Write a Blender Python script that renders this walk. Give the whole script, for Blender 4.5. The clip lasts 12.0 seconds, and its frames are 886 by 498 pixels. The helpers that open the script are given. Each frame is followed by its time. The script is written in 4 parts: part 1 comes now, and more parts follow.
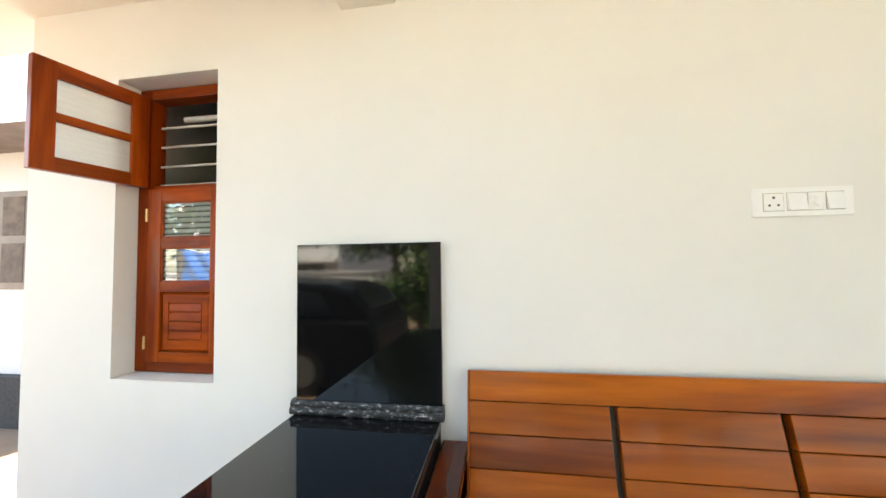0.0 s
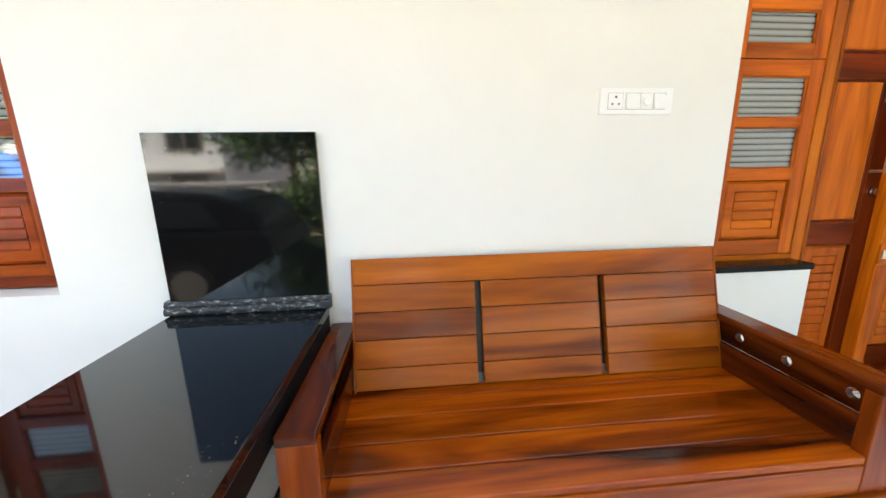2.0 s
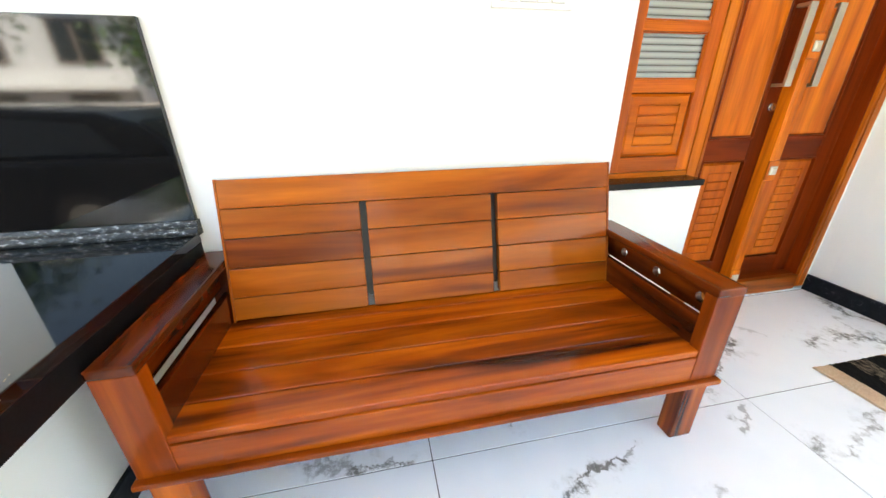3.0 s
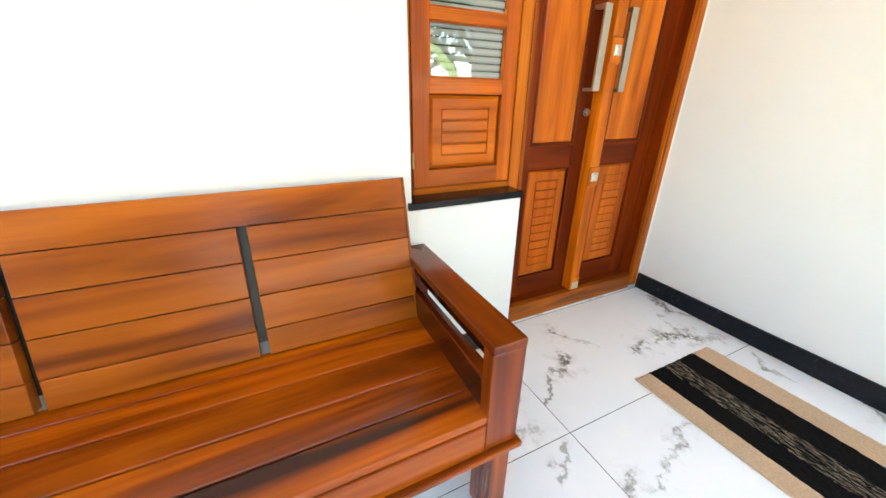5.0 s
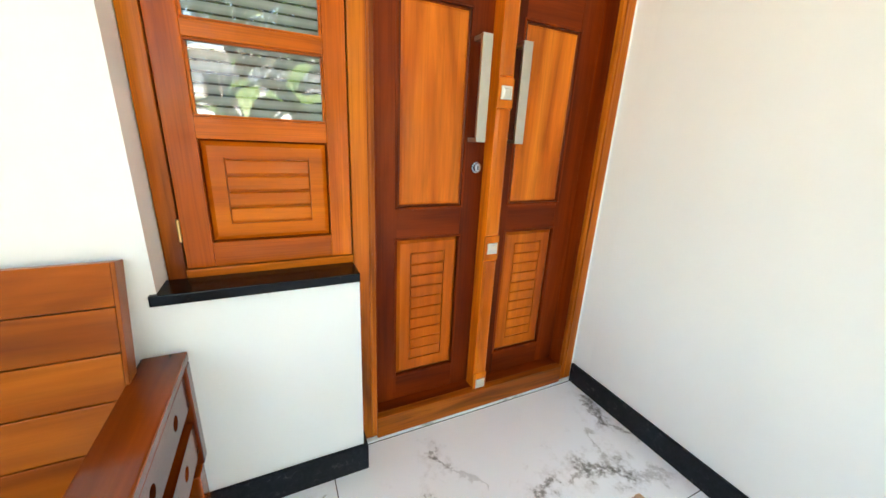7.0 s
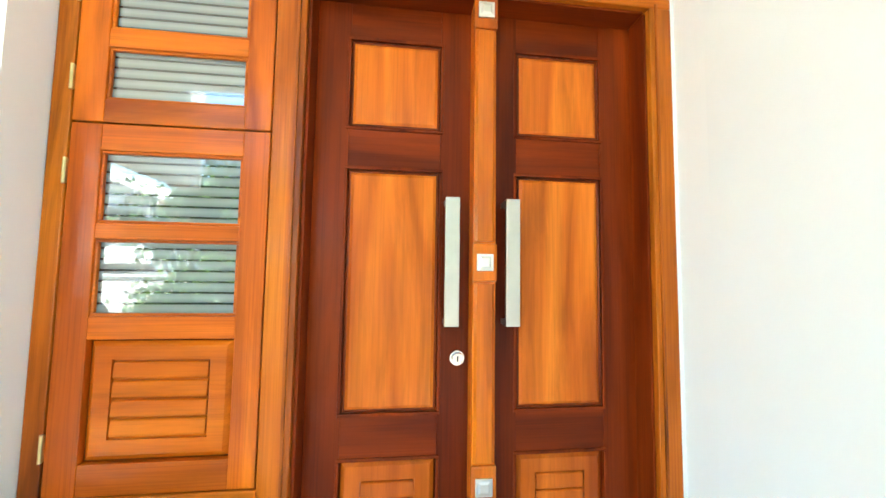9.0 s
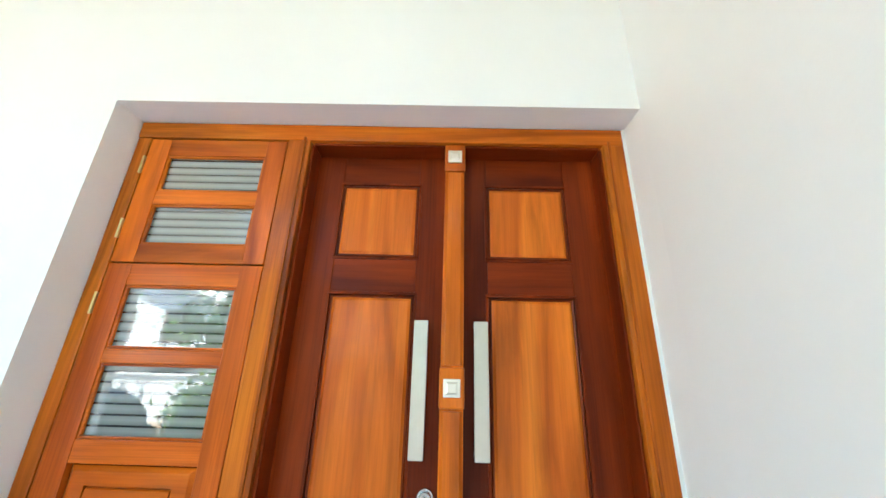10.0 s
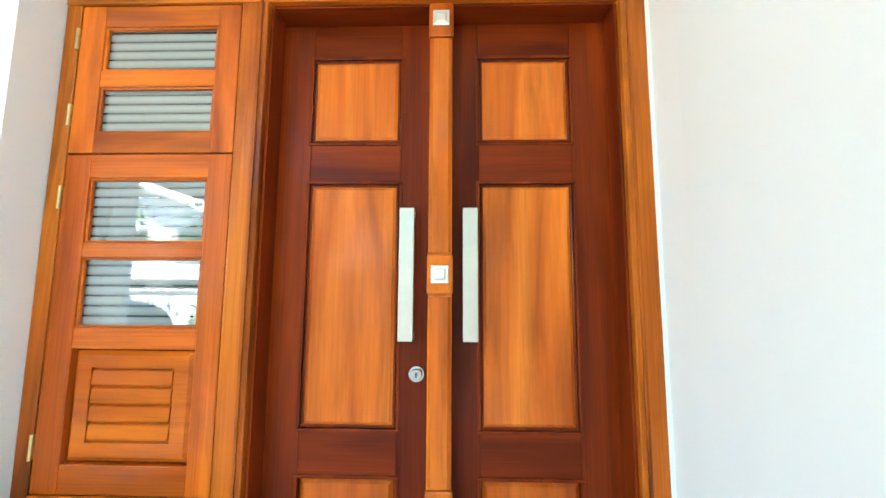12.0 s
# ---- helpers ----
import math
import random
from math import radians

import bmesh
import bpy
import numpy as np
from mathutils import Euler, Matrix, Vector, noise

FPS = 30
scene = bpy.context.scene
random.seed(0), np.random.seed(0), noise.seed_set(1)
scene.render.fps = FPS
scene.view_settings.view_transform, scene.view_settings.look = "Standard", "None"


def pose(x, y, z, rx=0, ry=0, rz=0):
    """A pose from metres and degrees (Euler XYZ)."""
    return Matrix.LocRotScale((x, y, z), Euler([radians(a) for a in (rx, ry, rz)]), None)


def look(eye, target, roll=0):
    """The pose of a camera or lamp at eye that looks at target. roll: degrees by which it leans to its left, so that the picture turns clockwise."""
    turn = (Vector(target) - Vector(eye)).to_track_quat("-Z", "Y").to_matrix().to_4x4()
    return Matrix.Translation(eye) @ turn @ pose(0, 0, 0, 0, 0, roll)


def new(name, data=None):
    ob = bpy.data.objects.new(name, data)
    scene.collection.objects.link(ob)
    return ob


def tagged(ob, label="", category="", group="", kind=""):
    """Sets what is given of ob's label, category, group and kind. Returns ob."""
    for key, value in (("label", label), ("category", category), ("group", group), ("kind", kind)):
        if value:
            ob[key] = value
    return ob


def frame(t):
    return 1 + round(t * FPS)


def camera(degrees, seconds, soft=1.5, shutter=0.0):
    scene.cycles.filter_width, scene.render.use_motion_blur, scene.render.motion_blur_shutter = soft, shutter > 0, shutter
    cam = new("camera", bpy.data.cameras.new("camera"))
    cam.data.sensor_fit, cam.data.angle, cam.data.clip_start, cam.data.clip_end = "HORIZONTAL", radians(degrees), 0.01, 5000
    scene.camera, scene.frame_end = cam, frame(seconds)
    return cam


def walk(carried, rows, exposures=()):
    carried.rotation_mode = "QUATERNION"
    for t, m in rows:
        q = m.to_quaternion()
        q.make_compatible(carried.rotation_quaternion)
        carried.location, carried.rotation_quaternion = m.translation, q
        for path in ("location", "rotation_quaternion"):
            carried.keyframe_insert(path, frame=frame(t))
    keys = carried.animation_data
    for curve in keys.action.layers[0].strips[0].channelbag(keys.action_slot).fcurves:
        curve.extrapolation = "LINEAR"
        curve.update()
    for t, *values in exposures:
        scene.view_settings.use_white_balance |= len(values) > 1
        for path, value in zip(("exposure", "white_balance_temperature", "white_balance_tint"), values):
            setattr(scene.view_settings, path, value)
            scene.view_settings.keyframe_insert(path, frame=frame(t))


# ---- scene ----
cam = camera(103.1, 12.0)
PATH = [
    (0, (0.683, 0.459, 1.239), (0.378, 2.434, 1.329), -0.8),
    (0.5, (0.693, 0.427, 1.275), (0.44, 2.391, 1.558), -0.3),
    (1, (0.705, 0.406, 1.261), (0.568, 2.389, 1.481), 0.3),
    (1.5, (0.723, 0.408, 1.226), (0.732, 2.406, 1.155), 0.3),
    (2, (0.798, 0.418, 1.168), (0.977, 2.367, 0.756), -1.0),
    (2.5, (0.917, 0.439, 1.128), (1.188, 2.297, 0.439), -1.3),
    (3, (1.09, 0.439, 1.104), (1.451, 2.242, 0.318), -0.5),
    (3.2, (1.162, 0.44, 1.103), (1.598, 2.21, 0.288), 0.3),
    (5, (1.651, 0.619, 1.109), (2.456, 2.269, 0.317), 0.8),
    (5.5, (1.896, 0.566, 1.14), (2.73, 2.201, 0.345), 2.4),
    (6, (2.087, 0.594, 1.125), (3.022, 2.198, 0.381), 2.2),
    (6.5, (2.257, 0.733, 1.145), (3.232, 2.332, 0.443), 5.3),
    (7, (2.373, 0.787, 1.147), (3.202, 2.507, 0.552), 2.8),
    (7.2, (2.461, 0.796, 1.17), (3.18, 2.591, 0.659), 4.3),
    (8.8, (2.858, 0.979, 1.271), (3.259, 2.938, 1.231), 1.7),
    (9, (2.904, 0.995, 1.284), (3.13, 2.978, 1.412), 0.8),
    (9.5, (3.044, 0.979, 1.321), (2.98, 2.932, 1.748), 1.2),
    (10, (3.098, 0.927, 1.349), (3.072, 2.816, 2.006), 1.5),
    (10.5, (3.109, 0.892, 1.369), (3.107, 2.672, 2.281), 1.1),
    (11, (3.119, 0.895, 1.376), (3.113, 2.751, 2.119), 1.0),
    (11.5, (3.13, 0.949, 1.327), (3.115, 2.885, 1.829), 0.2),
    (12, (3.146, 1.011, 1.285), (3.096, 3.0, 1.483), 0.3),
]
walk(cam, [(t, look(eye, target, roll)) for t, eye, target, roll in PATH], exposures=[
    (0.0, 3.03, 8100, 5), (0.5, 2.85, 8300, 6), (1.0, 2.7, 8350, 6), (1.5, 2.87, 8000, 6), (2.0, 3.28, 7500, 6), (2.5, 3.58, 7500, 5), (3.0, 3.82, 7700, 5),
    (5.0, 3.75, 7700, 4), (6.0, 3.74, 7600, 3), (6.5, 3.7, 7600, 3), (7.0, 3.63, 7600, 2), (9.0, 4.02, 6500, -5), (9.5, 3.85, 6350, -4), (10.0, 3.53, 6150, -1), (10.5, 3.36, 6200, 2),
    (11.0, 3.28, 6250, 3), (11.5, 3.48, 6050, -3), (12.0, 3.92, 6050, -5)])

# ---- world and sun ----
world = bpy.data.worlds.new("sky")
scene.world = world
world.use_nodes = True
wn = world.node_tree
wn.nodes.clear()
sky = wn.nodes.new("ShaderNodeTexSky")
sky.sky_type, sky.sun_disc = "NISHITA", False
sky.sun_elevation, sky.sun_rotation = radians(66), radians(22)
sky_bg = wn.nodes.new("ShaderNodeBackground")
sky_bg.inputs["Strength"].default_value = 0.15
sky_out = wn.nodes.new("ShaderNodeOutputWorld")
wn.links.new(sky.outputs[0], sky_bg.inputs[0])
wn.links.new(sky_bg.outputs[0], sky_out.inputs[0])
sun = new("sun", bpy.data.lights.new("sun", "SUN"))
sun.data.energy, sun.data.angle, sun.data.color = 5.0, radians(0.53), (1.0, 0.95, 0.87)
sun.matrix_world = look((3 + 6 * math.sin(radians(22)), 2 + 6 * math.cos(radians(22)), 0.5 + 6 * math.tan(radians(66))), (3, 2, 0.5))


# ---- materials ----
def shader(name):
    m = bpy.data.materials.new(name)
    m.use_nodes = True
    nt = m.node_tree
    return m, nt, nt.nodes["Principled BSDF"]


def coords(nt, scale=(1, 1, 1), jitter=True):
    """Object coordinates, shifted by a random amount for each object."""
    tc = nt.nodes.new("ShaderNodeTexCoord")
    mp = nt.nodes.new("ShaderNodeMapping")
    mp.inputs["Scale"].default_value = scale
    if jitter:
        oi = nt.nodes.new("ShaderNodeObjectInfo")
        mul = nt.nodes.new("ShaderNodeVectorMath")
        mul.operation = "SCALE"
        mul.inputs[0].default_value = (17.3, 23.1, 31.7)
        nt.links.new(oi.outputs["Random"], mul.inputs["Scale"])
        add = nt.nodes.new("ShaderNodeVectorMath")
        nt.links.new(tc.outputs["Object"], add.inputs[0])
        nt.links.new(mul.outputs[0], add.inputs[1])
        nt.links.new(add.outputs[0], mp.inputs[0])
    else:
        nt.links.new(tc.outputs["Object"], mp.inputs[0])
    return mp.outputs[0]


def noise_tex(nt, vec, scale, detail=4.0, rough=0.55, distort=0.0):
    n = nt.nodes.new("ShaderNodeTexNoise")
    n.inputs["Scale"].default_value = scale
    n.inputs["Detail"].default_value = detail
    n.inputs["Roughness"].default_value = rough
    n.inputs["Distortion"].default_value = distort
    nt.links.new(vec, n.inputs["Vector"])
    return n.outputs["Fac"]


def ramp(nt, fac, stops):
    r = nt.nodes.new("ShaderNodeValToRGB")
    el = r.color_ramp.elements
    while len(el) < len(stops):
        el.new(0.5)
    for e, (p, c) in zip(el, stops):
        e.position, e.color = p, (*c, 1)
    nt.links.new(fac, r.inputs[0])
    return r.outputs[0]


def mixed(nt, fac, a, b, mode="MIX"):
    m = nt.nodes.new("ShaderNodeMix")
    m.data_type, m.blend_type = "RGBA", mode
    for socket, v in ((m.inputs[0], fac), (m.inputs[6], a), (m.inputs[7], b)):
        if isinstance(v, (int, float)):
            socket.default_value = v
        elif isinstance(v, tuple):
            socket.default_value = (*v, 1)
        else:
            nt.links.new(v, socket)
    return m.outputs[2]


def bumped(nt, bsdf, height, strength, distance=0.002):
    b = nt.nodes.new("ShaderNodeBump")
    b.inputs["Strength"].default_value, b.inputs["Distance"].default_value = strength, distance
    nt.links.new(height, b.inputs["Height"])
    nt.links.new(b.outputs[0], bsdf.inputs["Normal"])


def wood(name, light, mid, dark, axis, rough=0.32, coat=0.25, contrast=1.0, spec=0.3, vary=0.1, jitter=True, pore=0.6):
    """Varnished timber whose grain runs along one axis."""
    m, nt, p = shader(name)
    s = [9.0, 9.0, 9.0]
    s["xyz".index(axis)] = 0.9
    v = coords(nt, s, jitter)
    broad = noise_tex(nt, v, 0.8, 3, 0.5, 1.2)
    grain = noise_tex(nt, v, 2.2, 6, 0.6, 0.7)
    s2 = [120.0, 120.0, 120.0]
    s2["xyz".index(axis)] = 1.5
    fine = noise_tex(nt, coords(nt, s2, jitter), 2.0, 3, 0.6)
    col = ramp(nt, broad, [(0.3, dark), (0.5, mid), (0.72, light)])
    streak = ramp(nt, grain, [(0.32, tuple(max(0.12, 1 - 0.65 * contrast) for c in (1, 1, 1))), (0.5, (0.92, 0.9, 0.88)), (0.7, (1.1, 1.1, 1.1))])
    col = mixed(nt, 0.85, col, streak, "MULTIPLY")
    pores = ramp(nt, fine, [(0.32, (0.66, 0.6, 0.55)), (0.52, (1, 1, 1)), (0.7, (1.08, 1.08, 1.08))])
    col = mixed(nt, pore, col, pores, "MULTIPLY")
    tone = nt.nodes.new("ShaderNodeHueSaturation")
    oi = nt.nodes.new("ShaderNodeObjectInfo")
    mr = nt.nodes.new("ShaderNodeMapRange")
    mr.inputs["To Min"].default_value, mr.inputs["To Max"].default_value = 1 - vary, 1 + vary
    nt.links.new(oi.outputs["Random"], mr.inputs[0])
    nt.links.new(mr.outputs[0], tone.inputs["Value"])
    nt.links.new(col, tone.inputs["Color"])
    nt.links.new(tone.outputs[0], p.inputs["Base Color"])
    p.inputs["Roughness"].default_value = rough
    p.inputs["Coat Weight"].default_value = coat
    p.inputs["Coat Roughness"].default_value = 0.08
    p.inputs["Specular IOR Level"].default_value = spec
    bumped(nt, p, fine, 0.25, 0.0006)
    return m


TEAK = {a: wood("teak_varnished_" + a, (0.78, 0.21, 0.012), (0.61, 0.134, 0.007), (0.33, 0.057, 0.004), a, contrast=0.6, spec=0.16, coat=0.14, vary=0.16, pore=0.35) for a in "xz"}
FRAME = {a: wood("teak_frame_" + a, (0.72, 0.212, 0.015), (0.54, 0.127, 0.0085), (0.24, 0.045, 0.004), a, contrast=0.85, spec=0.14, coat=0.12, vary=0.1) for a in "xz"}
TEAKPANEL = {a: wood("teak_field_" + a, (0.72, 0.185, 0.01), (0.58, 0.125, 0.006), (0.4, 0.07, 0.004), a, contrast=0.6, spec=0.14, coat=0.12, vary=0.02, jitter=False, pore=0.3) for a in "xz"}
PANEL = {a: wood("teak_panel_" + a, (0.8, 0.218, 0.018), (0.67, 0.154, 0.011), (0.46, 0.082, 0.006), a, 0.36, 0.1, 0.6, 0.14, 0.02, False, 0.3) for a in "xz"}
# lower door panels: panel teak coloured darker, without the outdoor sheen of the upper ones
PANELSHADE = {a: wood("teak_panel_shaded_" + a, (0.68, 0.165, 0.013), (0.54, 0.11, 0.008), (0.36, 0.06, 0.005), a, 0.36, 0.1, 0.5, 0.14, 0.02, False, 0.3) for a in "xz"}
ROSE = {a: wood("rosewood_" + a, (0.28, 0.04, 0.0045), (0.19, 0.025, 0.003), (0.095, 0.011, 0.002), a, 0.38, 0.04, 0.4, 0.09) for a in "xz"}
STAIN = wood("dark_stained_edge", (0.27, 0.04, 0.0045), (0.18, 0.024, 0.003), (0.085, 0.011, 0.002), "z", contrast=0.6, spec=0.14, coat=0.1)
# frame teak in a darker copy, for the weaker light near the floor
THRESHOLD = {"x": wood("shaded_threshold_teak", (0.46, 0.125, 0.01), (0.32, 0.07, 0.006), (0.13, 0.025, 0.003), "x", contrast=0.9, spec=0.14, coat=0.1)}
MIDTEAK = {a: wood("red_brown_teak_" + a, (0.71, 0.175, 0.011), (0.55, 0.112, 0.0068), (0.31, 0.05, 0.004), a, contrast=0.5, spec=0.16, coat=0.14, vary=0.12) for a in "xz"}
REDTEAK = {a: wood("red_teak_" + a, (0.5, 0.088, 0.006), (0.31, 0.046, 0.004), (0.14, 0.018, 0.003), a, contrast=0.6, spec=0.16, coat=0.14, vary=0.12) for a in "xz"}
REDPANEL = {a: wood("red_teak_field_" + a, (0.5, 0.088, 0.006), (0.34, 0.052, 0.004), (0.2, 0.027, 0.003), a, contrast=0.5, spec=0.16, coat=0.12, vary=0.02, jitter=False, pore=0.3) for a in "xz"}
BENCH = {a: wood("bench_teak_" + a, (0.57, 0.126, 0.007), (0.31, 0.053, 0.0035), (0.035, 0.0055, 0.0012), a, 0.24, 0.25, 0.62, 0.18, vary=0.16, pore=0.15) for a in "xyz"}
POST = wood("bench_post_teak", (0.42, 0.085, 0.006), (0.27, 0.044, 0.0035), (0.09, 0.013, 0.002), "z", 0.24, 0.25, 0.4, 0.18, vary=0.06, pore=0.15)
ARM = {a: wood("bench_arm_teak_" + a, (0.25, 0.044, 0.004), (0.13, 0.02, 0.0025), (0.032, 0.005, 0.0012), a, 0.2, 0.36, 0.45, 0.2, vary=0.12, pore=0.15) for a in "xyz"}
BACK = {a: wood("bench_back_teak_" + a, (0.48, 0.126, 0.01), (0.34, 0.074, 0.005), (0.15, 0.025, 0.003), a, 0.3, 0.12, 0.45, 0.15, vary=0.14, pore=0.15) for a in "xz"}


def plain(name, c, rough=0.5, metal=0.0, vary=0.06, scale=8.0, bump=0.0, bscale=60.0, coat=0.0):
    m, nt, p = shader(name)
    v = coords(nt)
    n = noise_tex(nt, v, scale, 5, 0.6)
    lo, hi = tuple(max(0, k * (1 - vary * 2)) for k in c), tuple(min(1, k * (1 + vary)) for k in c)
    nt.links.new(ramp(nt, n, [(0.3, lo), (0.65, hi)]), p.inputs["Base Color"])
    p.inputs["Roughness"].default_value, p.inputs["Metallic"].default_value = rough, metal
    p.inputs["Coat Weight"].default_value = coat
    if bump:
        bumped(nt, p, noise_tex(nt, v, bscale, 4, 0.6), bump, 0.002)
    return m


PLASTER = plain("white_plaster", (0.82, 0.81, 0.77), 0.6, 0, 0.015, 1.5, 0.12, 90)
CEILING = plain("ceiling_paint", (0.8, 0.78, 0.73), 0.7, 0, 0.02, 1.5, 0.1, 80)
PLASTIC = plain("white_plastic", (0.88, 0.88, 0.87), 0.28, 0, 0.01, 4)
STEEL = plain("satin_steel", (0.5, 0.475, 0.41), 0.42, 1.0, 0.03, 20)
STUD = plain("pale_satin_metal", (0.72, 0.69, 0.62), 0.38, 1.0, 0.03, 20)
CHROME = plain("bright_chrome", (0.48, 0.5, 0.52), 0.2, 1.0, 0.02, 20)
BRASS = plain("aged_brass", (0.62, 0.46, 0.2), 0.35, 1.0, 0.1, 30)
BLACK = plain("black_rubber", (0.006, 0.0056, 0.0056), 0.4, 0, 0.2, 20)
BARS = plain("grille_paint", (0.62, 0.6, 0.56), 0.4, 0, 0.05, 20)
GROUT = plain("dark_grout", (0.05, 0.05, 0.055), 0.8, 0, 0.2, 30)
# near black: the unlit room's darkness is put into its wall colour
DIM = plain("room_dark_shade", (0.01, 0.009, 0.0085), 0.8, 0, 0.1, 2)
HOUSEWALL = plain("house_paint", (0.68, 0.69, 0.71), 0.7, 0, 0.04, 0.8, 0.1, 20)
SEAM = plain("seam_grey", (0.42, 0.4, 0.37), 0.6, 0, 0.1, 20)
TRIMPAINT = plain("house_trim_paint", (0.78, 0.78, 0.78), 0.7, 0, 0.03, 1)
WINPAINT = plain("window_paint", (0.2, 0.16, 0.14), 0.5, 0, 0.1, 4)
DUSTY = plain("dusty_brown_panel", (0.13, 0.1, 0.085), 0.75, 0, 0.2, 9)
ROOFTILE = plain("roof_tile", (0.2, 0.17, 0.16), 0.7, 0, 0.2, 3, 0.3, 12)
SOIL = plain("red_soil", (0.25, 0.175, 0.125), 0.95, 0, 0.25, 0.7, 0.6, 6)
CARPAINT = plain("dark_car_paint", (0.004, 0.0043, 0.005), 0.3, 0.0, 0.1, 5)
CARPAINT.node_tree.nodes["Principled BSDF"].inputs["Specular IOR Level"].default_value = 0.15
CARGLASS = plain("car_glass", (0.01, 0.012, 0.014), 0.04, 0, 0.1, 5)
TARP = plain("blue_tarpaulin", (0.02, 0.16, 0.62), 0.4, 0, 0.2, 4, 0.3, 10)
BARK = plain("bark", (0.17, 0.12, 0.08), 0.9, 0, 0.25, 6, 0.6, 18)
TRACK = plain("socket_dark", (0.09, 0.085, 0.08), 0.5, 0, 0.1, 20)


def leaf_material(name, c):
    m, nt, p = shader(name)
    g = nt.nodes.new("ShaderNodeNewGeometry")
    nt.links.new(ramp(nt, g.outputs["Random Per Island"], [(0.0, tuple(k * 0.5 for k in c)), (0.5, c), (1.0, (c[0] * 1.7, c[1] * 1.4, c[2] * 1.1))]), p.inputs["Base Color"])
    p.inputs["Roughness"].default_value = 0.45
    p.inputs["Transmission Weight"].default_value = 0.0
    return m


LEAF = leaf_material("tree_leaf", (0.06, 0.12, 0.03))
BANANA = leaf_material("broad_leaf", (0.12, 0.19, 0.055))


def granite(name, rough, fleck, bump=0.0):
    m, nt, p = shader(name)
    v = coords(nt, jitter=False)
    vor = nt.nodes.new("ShaderNodeTexVoronoi")
    vor.inputs["Scale"].default_value = 85.0
    nt.links.new(v, vor.inputs["Vector"])
    big = noise_tex(nt, v, 7, 3, 0.5)
    speck = ramp(nt, vor.outputs["Distance"], [(0.05, (1, 1, 1)), (0.12, (0, 0, 0))])
    gate = ramp(nt, big, [(0.55, (0, 0, 0)), (0.68, (1, 1, 1))])
    both = mixed(nt, 1.0, speck, gate, "MULTIPLY")
    base = ramp(nt, noise_tex(nt, v, 160, 3, 0.7), [(0.35, (0.0022, 0.0022, 0.0026)), (0.75, (0.006, 0.006, 0.007))])
    nt.links.new(mixed(nt, both, base, fleck), p.inputs["Base Color"])
    p.inputs["Roughness"].default_value = rough
    p.inputs["IOR"].default_value = 1.6
    if bump:
        bumped(nt, p, noise_tex(nt, v, 70, 5, 0.7), bump, 0.004)
    return m


GRANITE = granite("polished_black_granite", 0.05, (0.7, 0.5, 0.28))
SILLSTONE = granite("honed_black_granite", 0.22, (0.2, 0.15, 0.1))
EDGESTONE = granite("matt_black_stone_edge", 0.5, (0.05, 0.045, 0.04))
EDGESTONE.node_tree.nodes["Principled BSDF"].inputs["Specular IOR Level"].default_value = 0.12
SILLSTONE.node_tree.nodes["Principled BSDF"].inputs["IOR"].default_value = 1.3


def rough_granite():
    m, nt, p = shader("unpolished_granite_edge")
    v = coords(nt, (1, 2.2, 2.2), False)
    n = noise_tex(nt, v, 42, 7, 0.72)
    nt.links.new(ramp(nt, n, [(0.48, (0.008, 0.008, 0.009)), (0.57, (0.07, 0.07, 0.073)), (0.66, (0.55, 0.55, 0.55))]), p.inputs["Base Color"])
    p.inputs["Roughness"].default_value = 0.5
    bumped(nt, p, n, 0.6, 0.004)
    return m


ROUGHGRANITE = rough_granite()


def skirting_stone():
    m, nt, p = shader("dark_skirting_stone")
    v = coords(nt)
    n = noise_tex(nt, v, 35, 6, 0.7, 0.8)
    nt.links.new(ramp(nt, n, [(0.4, (0.004, 0.005, 0.007)), (0.6, (0.012, 0.013, 0.017)), (0.72, (0.09, 0.09, 0.095))]), p.inputs["Base Color"])
    p.inputs["Roughness"].default_value = 0.3
    p.inputs["Specular IOR Level"].default_value = 0.17
    return m


SKIRT = skirting_stone()


